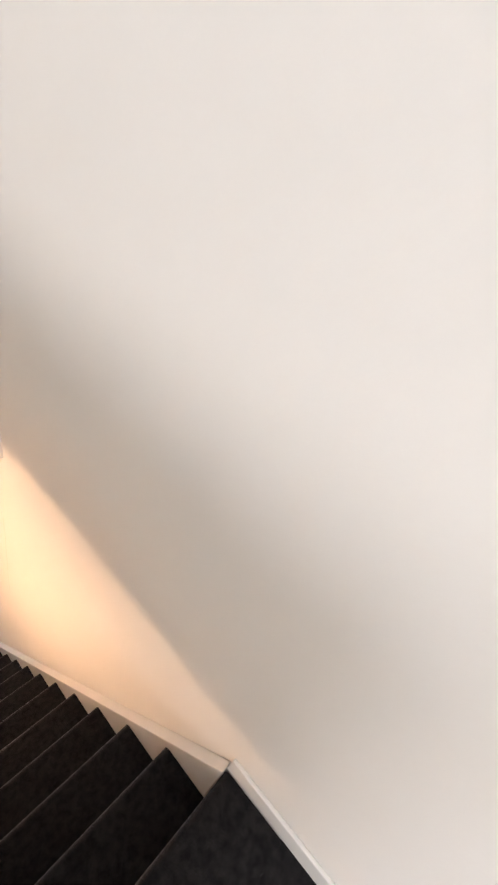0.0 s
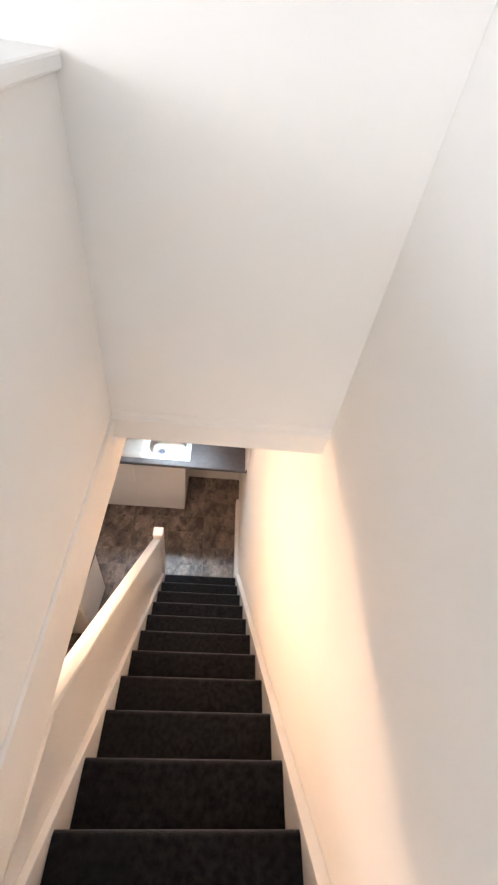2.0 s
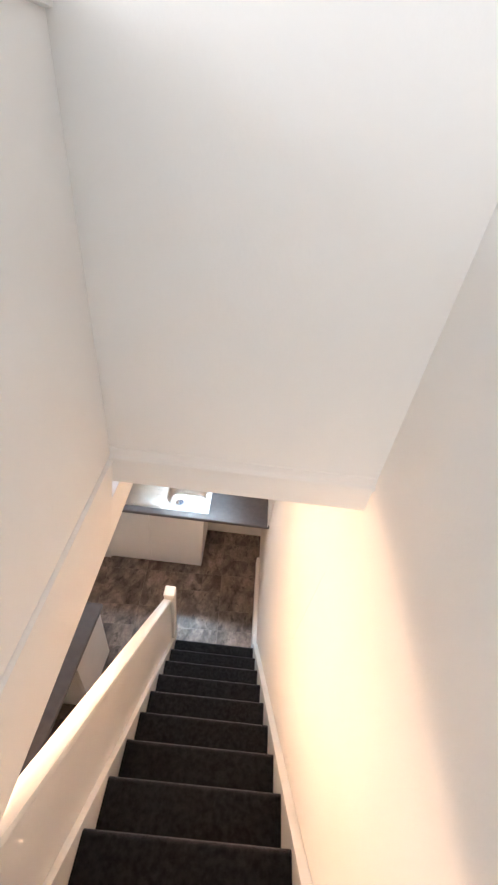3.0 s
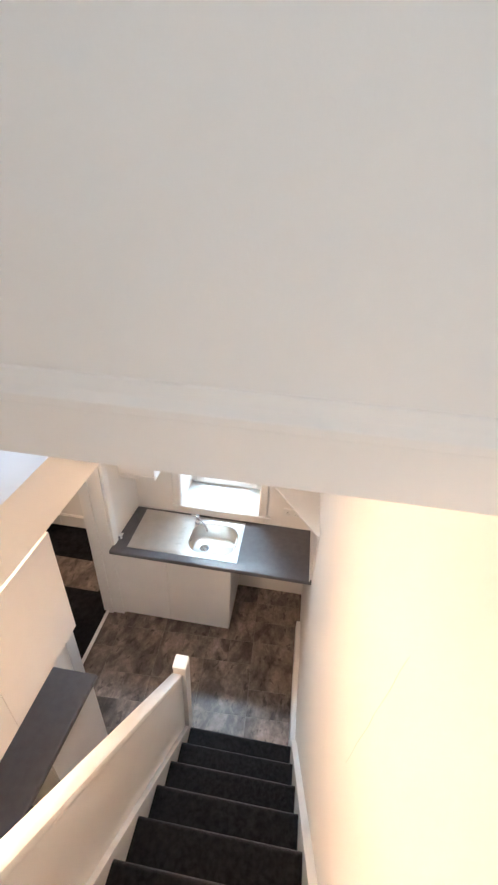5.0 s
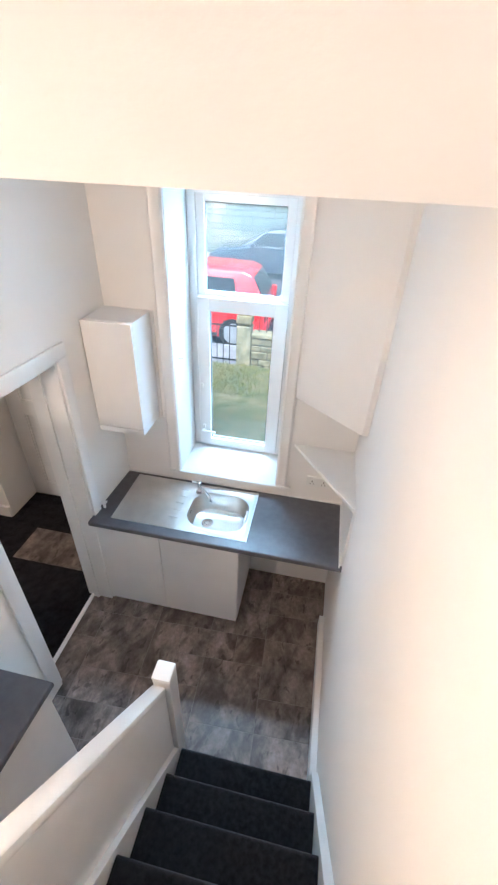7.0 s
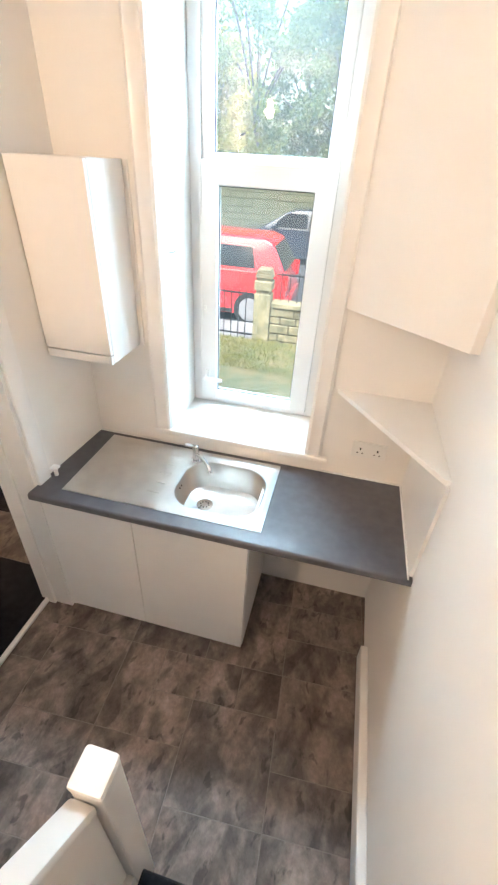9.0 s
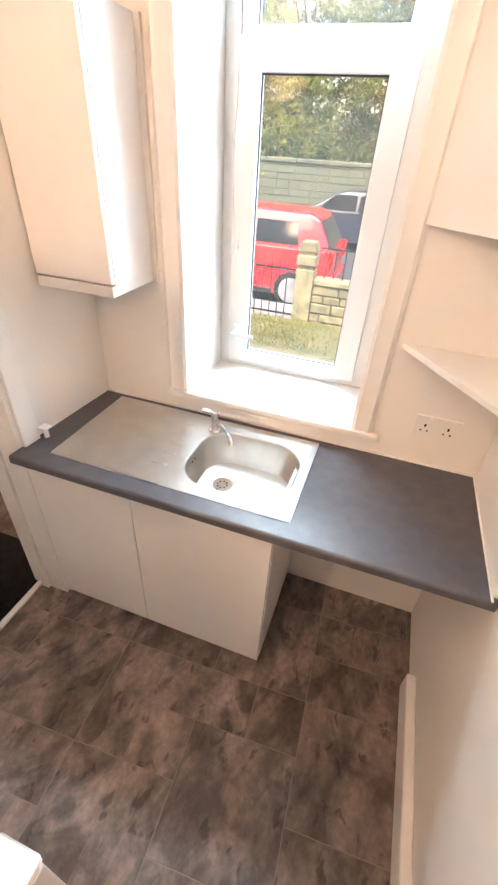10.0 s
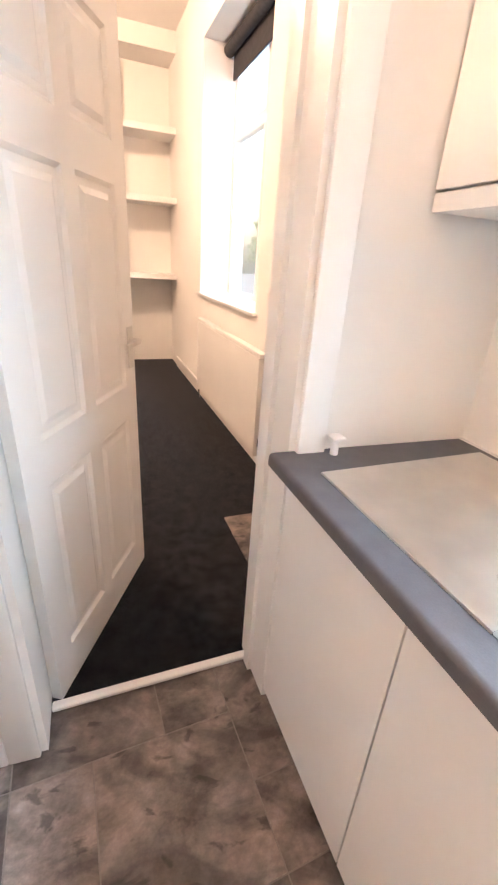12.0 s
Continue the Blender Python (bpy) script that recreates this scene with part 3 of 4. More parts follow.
T = 0.9045
bm = bmesh.new()
rings = []
for spec_ in ((-1.085, SINK[1], SINK[2], SINK[3], 0.006, T - 0.0042), (-1.085, SINK[1] - 0.001, SINK[2] + 0.001, SINK[3] - 0.001, 0.006, T),
              (-1.080, SINK[1] - 0.010, SINK[2] + 0.010, SINK[3] - 0.010, 0.010, T), (-1.076, SINK[1] - 0.016, SINK[2] + 0.016, SINK[3] - 0.016, 0.012, T - 0.003),
              (BOWL[0] - 0.004, BOWL[1] + 0.004, BOWL[2] - 0.004, BOWL[3] + 0.004, 0.128, T - 0.003), (BOWL[0], BOWL[1], BOWL[2], BOWL[3], 0.124, T - 0.006),
              (BOWL[0] + 0.004, BOWL[1] - 0.004, BOWL[2] + 0.004, BOWL[3] - 0.004, 0.121, T - 0.02), (BOWL[0] + 0.010, BOWL[1] - 0.010, BOWL[2] + 0.010, BOWL[3] - 0.010, 0.115, T - 0.12),
              (BOWL[0] + 0.020, BOWL[1] - 0.020, BOWL[2] + 0.020, BOWL[3] - 0.020, 0.108, T - 0.142), (BOWL[0] + 0.04, BOWL[1] - 0.04, BOWL[2] + 0.04, BOWL[3] - 0.04, 0.095, T - 0.150)):
    rings.append([bm.verts.new(q) for q in loop(*spec_)])
DRAIN = (-0.937, -0.262)
rings.append([bm.verts.new((DRAIN[0] + 0.042 * math.cos(2 * math.pi * (k + 6) / 48), DRAIN[1] + 0.042 * math.sin(2 * math.pi * (k + 6) / 48), T - 0.155)) for k in range(48)])
for ring in rings[:4]:
    for v in ring:
        if v.co.x < -1.07:
            v.co.z = T - 0.003
for a, b in zip(rings, rings[1:]):
    for k in range(48):
        bm.faces.new((a[k], a[(k + 1) % 48], b[(k + 1) % 48], b[k]))
bm.faces.new(rings[-1])
part("bowl", bm, STEEL, sink, smooth=True)
bm = bmesh.new()
ys = [SINK[2], SINK[2] + 0.001, SINK[2] + 0.010, SINK[2] + 0.016, SINK[2] + 0.05] + [-0.44 + 0.02 * k for k in range(18)] + [SINK[3] - 0.016, SINK[3] - 0.010, SINK[3] - 0.001, SINK[3]]
xs_ = [SINK[0], SINK[0] + 0.001, SINK[0] + 0.010, SINK[0] + 0.016] + [SINK[0] + 0.03 + k * 0.0415 for k in range(10)] + [-1.0835]


def drain_z(x, y):
    edge = min(x - SINK[0], y - SINK[2], SINK[3] - y)
    if edge < 0.0005:
        return T - 0.0042
    if edge < 0.012:
        return T
    return T - 0.0033


grid = [[bm.verts.new((x, y, drain_z(x, y))) for y in ys] for x in xs_]
for a, b in zip(grid, grid[1:]):
    for k in range(len(ys) - 1):
        bm.faces.new((a[k], a[k + 1], b[k + 1], b[k]))
part("drainer", bm, STEEL, sink, "brushed steel drainer", True)
for k in range(5):
    y = -0.40 + 0.07 * k
    bm = bmesh.new()
    add_box(bm, -1.165 + 0.012 * (k % 2), -1.105, y - 0.006, y + 0.006, T - 0.0035, T - 0.0005, bevel=0.0014)
    part("drainer_rib", bm, STEEL, sink, smooth=True)
bm = add_cyl(bmesh.new(), (DRAIN[0], DRAIN[1], T - 0.1545), 0.040, 0.004, seg=32)
waste = part("waste", bm, CHROME, sink, "round chrome waste", True)
bm = bmesh.new()
for k in range(8):
    a = 2 * math.pi * k / 8
    add_cyl(bm, (DRAIN[0] + 0.020 * math.cos(a), DRAIN[1] + 0.020 * math.sin(a), T - 0.152), 0.0032, 0.002, seg=10)
part("waste_hole", bm, DARK, waste)
bm = bmesh.new()
for k in (-1, 1):
    add_cyl(bm, (BOWL[0] + 0.007, -0.300 + 0.010 * k, T - 0.034), 0.0042, 0.004, "x", 14)
part("overflow", bm, DARK, sink, "dark overflow slots")

tap = thing("tap", "chrome mixer tap behind the sink bowl", "tap", at=(0, 0, 0))
TX, TY = -1.030, -0.122
bm = add_cyl(bmesh.new(), (TX, TY, T + 0.004), 0.026, 0.008)
add_cyl(bm, (TX, TY, T + 0.035), 0.017, 0.066, radius2=0.0155)
part("tap_body", bm, CHROME, tap, smooth=True)
bm = add_tube(bmesh.new(), [(TX, TY, T + 0.045), (TX + 0.03, TY - 0.03, T + 0.057), (TX + 0.075, TY - 0.075, T + 0.064), (TX + 0.105, TY - 0.105, T + 0.058), (TX + 0.115, TY - 0.115, T + 0.045), (TX + 0.116, TY - 0.116, T + 0.034)], 0.0095, 12)
part("spout", bm, CHROME, tap, smooth=True)
bm = add_cyl(bmesh.new(), (TX, TY, T + 0.077), 0.0165, 0.018)
add_box(bm, TX - 0.055, TX + 0.012, TY - 0.011, TY + 0.011, T + 0.080, T + 0.090, bevel=0.004)
part("tap_lever", bm, CHROME, tap, smooth=True)


unit = thing("base_cabinet", "white two-door sink base unit with slab doors", "cabinet")
UX0, UX1, UF = -1.635, -0.649, -0.523
bm = bmesh.new()
add_box(bm, UX0, UX0 + 0.018, UF + 0.0205, -0.0005, 0.03, 0.8615)
add_box(bm, UX1 - 0.018, UX1, UF + 0.0205, -0.0005, 0.03, 0.8615)
add_box(bm, UX0 + 0.018, UX1 - 0.018, UF + 0.0205, -0.0005, 0.031, 0.049)
add_box(bm, UX0 + 0.018, UX1 - 0.018, -0.012, -0.001, 0.049, 0.70)
add_box(bm, UX0 + 0.018, UX1 - 0.018, UF + 0.0205, UF + 0.0385, 0.78, 0.8612)
part("carcass", bm, MELAMINE, unit)
part("plinth", box(UX0 + 0.06, UX1 - 0.02, UF + 0.05, UF + 0.066, 0.001, 0.031), MELAMINE, unit)
for a, b in ((-1.668, -1.197), (-1.197, -0.6495)):
    part("cabinet_door", box(a + 0.002, b - 0.002, UF, UF + 0.019, 0.028, 0.842, bevel=0.0015), MELAMINE, unit, "plain white slab door")

bm = box(-0.283, -0.123, -0.010, -0.0005, 1.028, 1.112, bevel=0.003)
sock = thing("double_socket", "white double wall socket above the worktop", "socket")
part("face_plate", bm, PLASTIC, sock)
for cx in (-0.243, -0.163):
    bm = bmesh.new()
    add_box(bm, cx - 0.0035, cx + 0.0035, -0.0115, -0.0098, 1.068, 1.080)
    add_box(bm, cx - 0.015, cx - 0.008, -0.0115, -0.0098, 1.050, 1.055)
    add_box(bm, cx + 0.008, cx + 0.015, -0.0115, -0.0098, 1.050, 1.055)
    part("socket_holes", bm, DARK, sock)
    part("rocker_switch", box(cx + 0.010, cx + 0.022, -0.0145, -0.0095, 1.087, 1.105, bevel=0.001), PLASTIC, sock)

# ---- wall cabinets, shelf and boxing ----
wc = thing("wall_cabinet", "narrow white wall cabinet beside the window", "cabinet", group="wall cabinets")
part("carcass", box(LEFT + 0.0005, -1.333, -0.250, -0.0005, 1.437, 2.155, bevel=0.0015), MELAMINE, wc)
part("cabinet_door", box(LEFT - 0.008, -1.334, -0.270, -0.2515, 1.478, 2.153, bevel=0.0015), MELAMINE, wc, "plain white slab door")
part("scribe", box(-1.3328, -1.314, -0.016, -0.0006, 1.437, 2.155), MELAMINE, wc, "narrow white filler strip against the wall")
part("light_pelmet", box(LEFT - 0.008, -1.334, -0.268, -0.251, 1.437, 1.472, bevel=0.001), MELAMINE, wc)
wc2 = thing("wall_cabinet", "white wall cabinet over the narrow worktop", "cabinet", group="wall cabinets")
part("carcass", box(LEFT - 0.11, -1.340, -2.56, -1.56, 1.44, 2.15, bevel=0.0015), MELAMINE, wc2)
for a, b in ((-2.06, -1.561), (-2.56, -2.062)):
    part("cabinet_door", box(-1.339, -1.320, a, b, 1.445, 2.147, bevel=0.0015), MELAMINE, wc2, "plain white slab door")

tagged(new("corner_shelf", mesh_of("corner_shelf", prism([(-0.397, -0.0005), (-0.0005, -0.0005), (-0.0005, -0.543), (-0.018, -0.543)], "z", 1.340, 1.361, 0.002), GLOSS)),
       "white painted triangular corner shelf", "shelf")
structure("boxing_corner", prism([(-0.444, -0.0005), (-0.0005, -0.0005), (-0.0005, -0.350), (-0.03, -0.350)], "z", 1.714, CEIL_Z - 0.0005, 0.0), PAINT,
          "white boxed-in corner above the shelf", "boxing")
tagged(new("side_board", mesh_of("side_board", box(-0.014, -0.0005, -0.560, -0.014, 0.9005, 1.3395, bevel=0.002), GLOSS)), "white board on the wall under the corner shelf", "board")

# narrow worktop run along the west wall
skewed(worktop("worktop", LEFT + 0.0005, -1.218, -3.3, -1.532, "dark narrow laminate worktop beside the stairs", "x"))
nb = thing("base_cabinet", "white base unit under the narrow worktop", "cabinet")
skewed(part("carcass", box(LEFT + 0.0005, -1.265, -1.98, -1.552, 0.03, 0.8615), MELAMINE, nb))
skewed(part("cabinet_door", box(-1.264, -1.245, -1.978, -1.554, 0.10, 0.845, bevel=0.0015), MELAMINE, nb, "plain white slab door"))
skewed(part("plinth", box(LEFT + 0.02, -1.30, -1.97, -1.57, 0.001, 0.031), MELAMINE, nb))
# added side of the void; its beige stands for warm light
tagged(new("void_side", mesh_of("void_side", box(LEFT - 0.14, -1.40, -2.66, -2.64, 0.001, 0.8615), LIT_BEIGE)), "side of the void under the narrow worktop, toned beige as if warmly lit", "panel")

# ---- ceiling lamp ----
LX, LY = -1.46, -2.40
lamp = thing("pendant_light", "plain pendant light with a bare warm bulb", "lamp")
part("ceiling_rose", add_cyl(bmesh.new(), (LX, LY, CEIL_Z - 0.014), 0.040, 0.026, seg=32, radius2=0.048), PLASTIC, lamp, "white round ceiling rose", True)
part("flex", add_tube(bmesh.new(), [(LX, LY, CEIL_Z - 0.026), (LX, LY, 2.70)], 0.003, 8), PLASTIC, lamp, "thin white flex", True)
part("lamp_holder", add_cyl(bmesh.new(), (LX, LY, 2.675), 0.020, 0.055, radius2=0.014), PLASTIC, lamp, smooth=True)
bm = bmesh.new()
bmesh.ops.create_uvsphere(bm, u_segments=20, v_segments=12, radius=0.028)
bmesh.ops.translate(bm, vec=(LX, LY, 2.625), verts=bm.verts)
part("bulb", bm, BULB, lamp, "glowing warm bulb", True)

# ---- living room through the doorway ----
FAR, WY, C2 = -6.12, 0.08, 3.32
structure("floor_living", prism([(FAR - 0.5, -4.2), (-1.8255, -4.2), (-1.8255, 0.55), (FAR - 0.5, 0.55)], "z", -0.15, 0.006), CARPET2, "dark charcoal carpet of the front room", "floor")
bm = bmesh.new()
add_box(bm, FAR - 0.5, -4.99, WY, 0.5, -0.1, C2)
add_box(bm, -3.50, -2.97, WY, 0.5, -0.1, C2)
add_box(bm, -4.99, -3.50, WY, 0.5, -0.1, 0.985)
add_box(bm, -4.99, -3.50, WY, 0.5, 2.90, C2)
add_box(bm, -2.97, -1.98, WY, 0.5, 2.25, C2)
add_box(bm, -1.98, DX - 0.1905, WY - 0.08, 0.5, -0.1, C2)
structure("wall_living_north", bm, PAINT, "white plaster wall with window and front door", "wall")
bm = bmesh.new()
add_box(bm, FAR - 0.5, FAR - 0.4, -4.2, WY, -0.1, C2)
add_box(bm, FAR - 0.4, FAR, -4.2, -0.62, -0.1, C2)
add_box(bm, FAR - 0.4, FAR, -0.62, WY - 0.0005, 3.15, C2)
structure("wall_living_west", bm, PAINT, "white plaster wall with a shelved alcove", "wall")
structure("wall_living_south", box(FAR - 0.5, DX - 0.19, -4.3, -4.2, -0.1, C2), PAINT, "white plaster wall of the front room", "wall")
structure("wall_living_east", box(DX - 0.195, DX - 0.1905, -4.2, WY - 0.081, CEIL_Z, C2), PAINT, "white plaster wall above the doorway", "wall")
structure("ceiling_living", box(FAR - 0.5, DX - 0.1905, -4.3, 0.5, C2, C2 + 0.1), CEIL, "white painted front room ceiling", "ceiling")
structure("baseboard_living", box(FAR + 0.001, -2.975, WY - 0.02, WY - 0.0005, 0.0065, 0.13, bevel=0.004), GLOSS, "white gloss skirting board", "skirting")
shelf_me = mesh_of("alcove_shelf", box(0, 0.40, -0.618, WY - 0.0015, 0, 0.06, bevel=0.003), GLOSS)
for z in (2.485, 1.842, 1.048):
    sh = new("alcove_shelf", shelf_me)
    sh.location = (FAR - 0.399, 0, z)
    tagged(sh, "white painted shelf fitted in an alcove", "shelf", "alcove shelves")
lw = tagged(thing("window_2", "white uPVC front room window in a deep reveal", "window"), kind="structure")
bm = frame_of(-4.9895, -3.5005, 0.986, 2.8995, 0.36, 0.42, 0.06)
add_box(bm, -4.94, -3.55, 0.362, 0.42, 2.24, 2.33, bevel=0.004)
add_box(bm, -4.28, -4.21, 0.361, 0.42, 1.04, 2.84, bevel=0.004)
part("window_frame", bm, UPVC, lw)
for x0, x1, z0, z1 in ((-4.93, -4.28, 1.045, 2.24), (-4.21, -3.56, 1.045, 2.24), (-4.93, -4.28, 2.33, 2.84), (-4.21, -3.56, 2.33, 2.84)):
    part("pane", box(x0, x1, 0.39, 0.396, z0, z1), GLASS, lw).visible_shadow = False
structure("window_board_living", box(-5.03, -3.46, WY - 0.035, 0.36, 0.9855, 1.008, bevel=0.006), GLOSS, "white painted window board", "window sill")
bl = thing("roller_blind", "dark rolled-up blind at the window head", "blind")
bm = add_cyl(bmesh.new(), (-4.245, 0.29, 2.85), 0.045, 1.46, "x", 20)
add_box(bm, -4.96, -3.53, 0.325, 0.34, 2.66, 2.86)
part("blind_roll", bm, BLIND, bl, smooth=True)

rad = thing("radiator", "white panel radiator under the window", "radiator")
RX0, RX1 = -4.72, -3.14
bm = bmesh.new()
npt = 52
prof = []
for k in range(npt + 1):
    x = RX0 + 0.03 + (RX1 - RX0 - 0.06) * k / npt
    prof.append((x, WY - 0.085 - (0.007 if k % 2 else 0.0)))
prof += [(RX1 - 0.03, WY - 0.06), (RX0 + 0.03, WY - 0.06)]
part("front_panel", prism(prof, "z", 0.14, 0.775), GLOSS, rad, smooth=True)
bm = box(RX0, RX1, WY - 0.088, WY - 0.035, 0.775, 0.806, bevel=0.006)
part("top_grille", bm, GLOSS, rad, smooth=True)
for x0, x1 in ((RX0, RX0 + 0.03), (RX1 - 0.03, RX1)):
    part("side_panel", box(x0, x1, WY - 0.092, WY - 0.033, 0.12, 0.775, bevel=0.006), GLOSS, rad, smooth=True)
for x in (RX0 - 0.03, RX1 + 0.03):
    bm = add_tube(bmesh.new(), [(x, WY - 0.06, 0.007), (x, WY - 0.06, 0.2)], 0.008, 10)
    add_tube(bm, [(x, WY - 0.06, 0.2), (x + (0.04 if x < -4 else -0.04), WY - 0.06, 0.2)], 0.009, 10)
    add_cyl(bm, (x, WY - 0.06, 0.23), 0.018, 0.06)
    part("valve", bm, CHROME, rad, "chrome radiator valve and pipe", True)

fd = tagged(thing("door_2", "white uPVC front door in a recess", "door"), kind="structure")
bm = frame_of(-2.9695, -1.9805, 0.0065, 2.2495, 0.43, 0.49, 0.06, 0.04)
part("door_frame", bm, UPVC, fd)
bm = bmesh.new()
add_box(bm, -2.905, -2.79, 0.40, 0.455, 0.05, 2.185, bevel=0.005)
add_box(bm, -2.16, -2.045, 0.40, 0.455, 0.05, 2.185, bevel=0.005)
for z0, z1 in ((0.05, 0.20), (0.98, 1.12), (2.07, 2.185)):
    add_box(bm, -2.79, -2.16, 0.402, 0.455, z0, z1)
part("door_leaf", bm, UPVC, fd)
for z0, z1 in ((0.20, 0.98), (1.12, 2.07)):
    pn = part("door_panel", box(-2.79, -2.16, 0.425, 0.435, z0, z1), UPVC, fd)
    part("bead", frame_of(-2.795, -2.155, z0 - 0.005, z1 + 0.005, 0.41, 0.425, 0.018), UPVC, fd)
bm = box(-2.15, -2.12, 0.385, 0.402, 0.95, 1.15, bevel=0.003)
add_box(bm, -2.25, -2.13, 0.345, 0.36, 1.03, 1.05, bevel=0.005)
add_box(bm, -2.145, -2.125, 0.35, 0.39, 1.03, 1.05, bevel=0.003)
part("door_handle", bm, STEEL, fd, "steel lever handle", True)
# unseen fitting for the assumed front room lamp
lamp2 = thing("assumed_ceiling_light", "assumed small round ceiling light of the front room, out of view", "lamp")
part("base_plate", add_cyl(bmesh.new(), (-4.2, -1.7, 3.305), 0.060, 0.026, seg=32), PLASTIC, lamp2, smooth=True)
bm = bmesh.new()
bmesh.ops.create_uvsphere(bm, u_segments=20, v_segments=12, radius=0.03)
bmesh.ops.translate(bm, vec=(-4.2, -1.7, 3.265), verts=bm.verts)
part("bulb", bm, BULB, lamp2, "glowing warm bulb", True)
tagged(new("vinyl_mat", mesh_of("vinyl_mat", box(-2.66, -2.00, -0.352, -0.005, 0.0065, 0.013, bevel=0.002), TILE)), "brown slate-effect vinyl mat inside the front door", "mat")

# ---- outside ----
ROAD = -0.49
structure("ground", box(-60, 60, 0.5, 90, -0.9, ROAD), ASPHALT, "grey asphalt ground", "ground")
structure("lawn", box(-12, 8, 0.5, 4.35, -0.9, -0.12), LAWN, "patchy mossy front garden", "garden")
structure("pavement", box(-30, 25, 4.35, 5.75, -0.9, -0.39), PAVING, "grey paved footway", "pavement")
structure("kerb", box(-30, 25, 5.75, 5.90, -0.9, -0.385, bevel=0.015), PAVING, "grey stone kerb", "kerb")
structure("pavement_far", box(-30, 25, 14.2, 15.5, -0.9, -0.39), PAVING, "grey footway across the road", "pavement")


def wheel(parent, x, y, side):
    bm = add_cyl(bmesh.new(), (x, y, 0.31 + ROAD), 0.31, 0.20, "y", 36)
    w = part("wheel", bm, TYRE, parent, "black tyre", True)
    bm = add_cyl(bmesh.new(), (x, y + side * 0.098, 0.31 + ROAD), 0.215, 0.02, "y", 32)
    for k in range(10):
        a = 2 * math.pi * k / 10
        r = bmesh.ops.create_cube(bm, size=1.0)
        bmesh.ops.transform(bm, matrix=Matrix.Translation((x + 0.12 * math.cos(a), y + side * 0.110, 0.31 + ROAD + 0.12 * math.sin(a))) @ Matrix.Rotation(-a, 4, "Y") @ Matrix.Diagonal((0.17, 0.02, 0.035, 1)), verts=r["verts"])
    part("rim", bm, ALLOY, w, "silver wheel trim", True)


def car(name, label, x_rear, y_near, width, way, paint, side, prof_body, prof_glass, axles, y_far=None):
    """A car seen from its side. way: +1 if the nose points to -x."""
    g = ROAD
    c = thing(name, label, "car", at=(0, 0, 0))

    def px(u):
        return x_rear - way * u
    body = prism([(px(u), g + v) for u, v in prof_body], "y", y_near, y_near + width)
    bmesh.ops.bevel(body, geom=[e for e in body.edges if e.calc_length() < width - 0.01], offset=0.07, segments=3, affect="EDGES", profile=0.6)
    part("body", body, paint, c, smooth=True)
    cabin = prism([(px(u), g + v) for u, v in prof_glass], "y", y_near + 0.10, y_near + width - 0.10)
    for v in cabin.verts:
        up = max(0.0, v.co.z - g - 0.9) * 0.22
        v.co.y += up if v.co.y < y_near + width / 2 else -up
    bmesh.ops.bevel(cabin, geom=list(cabin.edges), offset=0.05, segments=3, affect="EDGES", profile=0.6)
    part("cabin", cabin, paint, c, smooth=True)
    for u in axles:
        wheel(c, px(u), y_near + 0.09, -1)
        wheel(c, px(u), y_near + width - 0.09, 1)
    return c, px, g


hatch_body = [(0.0, 0.42), (0.02, 0.80), (0.10, 0.98), (2.55, 0.98), (3.35, 0.86), (3.55, 0.62), (3.58, 0.30), (3.3, 0.20), (0.2, 0.22)]
hatch_cab = [(0.05, 0.90), (0.12, 1.08), (0.34, 1.45), (0.52, 1.52), (1.75, 1.54), (2.08, 1.46), (2.75, 0.95)]
rc, px, g = car("red_car", "small red hatchback parked at the kerb", -1.55, 6.0, 1.62, 1, RED, -1, hatch_body, hatch_cab, (0.66, 2.95))
for u0, u1, u2, u3 in ((0.62, 1.42, 1.40, 0.70), (1.50, 2.45, 2.02, 1.50)):
    bm = bmesh.new()
    pts = [(px(u0), g + 1.03), (px(u1), g + 1.03), (px(u2), g + 1.38), (px(u3), g + 1.38)]
    front = [bm.verts.new((x, 6.098 + max(0, z - g - 0.9) * 0.22 - 0.004, z)) for x, z in pts]
    back = [bm.verts.new((x, 6.118 + max(0, z - g - 0.9) * 0.22, z)) for x, z in pts]
    bm.faces.new(front)
    bm.faces.new(back)
    for k in range(4):
        bm.faces.new((front[k], front[(k + 1) % 4], back[(k + 1) % 4], back[k]))
    part("side_window", bm, CARGLASS, rc, "dark side window")
bm = bmesh.new()
pts = [(0.085, 1.03), (0.315, 1.42)]
q = [bm.verts.new((px(u) + 0.012, y, g + v)) for (u, v), y in ((pts[0], 6.20), (pts[0], 7.42), (pts[1], 7.34), (pts[1], 6.28))]
q2 = [bm.verts.new((v.co.x - 0.02, v.co.y, v.co.z - 0.012)) for v in q]
bm.faces.new(q)
bm.faces.new(q2)
for k in range(4):
    bm.faces.new((q[k], q[(k + 1) % 4], q2[(k + 1) % 4], q2[k]))
part("rear_window", bm, CARGLASS, rc, "dark rear window")
for y in (6.02, 7.48):
    part("tail_lamp", box(px(0.14), px(-0.015), y, y + 0.12, g + 0.72, g + 1.0, bevel=0.015), TAIL, rc, "red tail lamp", True)
part("rear_bumper", box(px(0.25), px(-0.05), 6.03, 7.59, g + 0.30, g + 0.55, bevel=0.05), RED, rc, smooth=True)
part("sill_trim", box(px(2.6), px(1.0), 5.992, 6.03, g + 0.22, g + 0.30, bevel=0.01), TYRE, rc)
saloon_body = [(0.0, 0.45), (0.02, 0.85), (0.10, 0.97), (2.9, 0.97), (3.9, 0.84), (4.2, 0.66), (4.28, 0.34), (4.1, 0.20), (0.2, 0.22)]
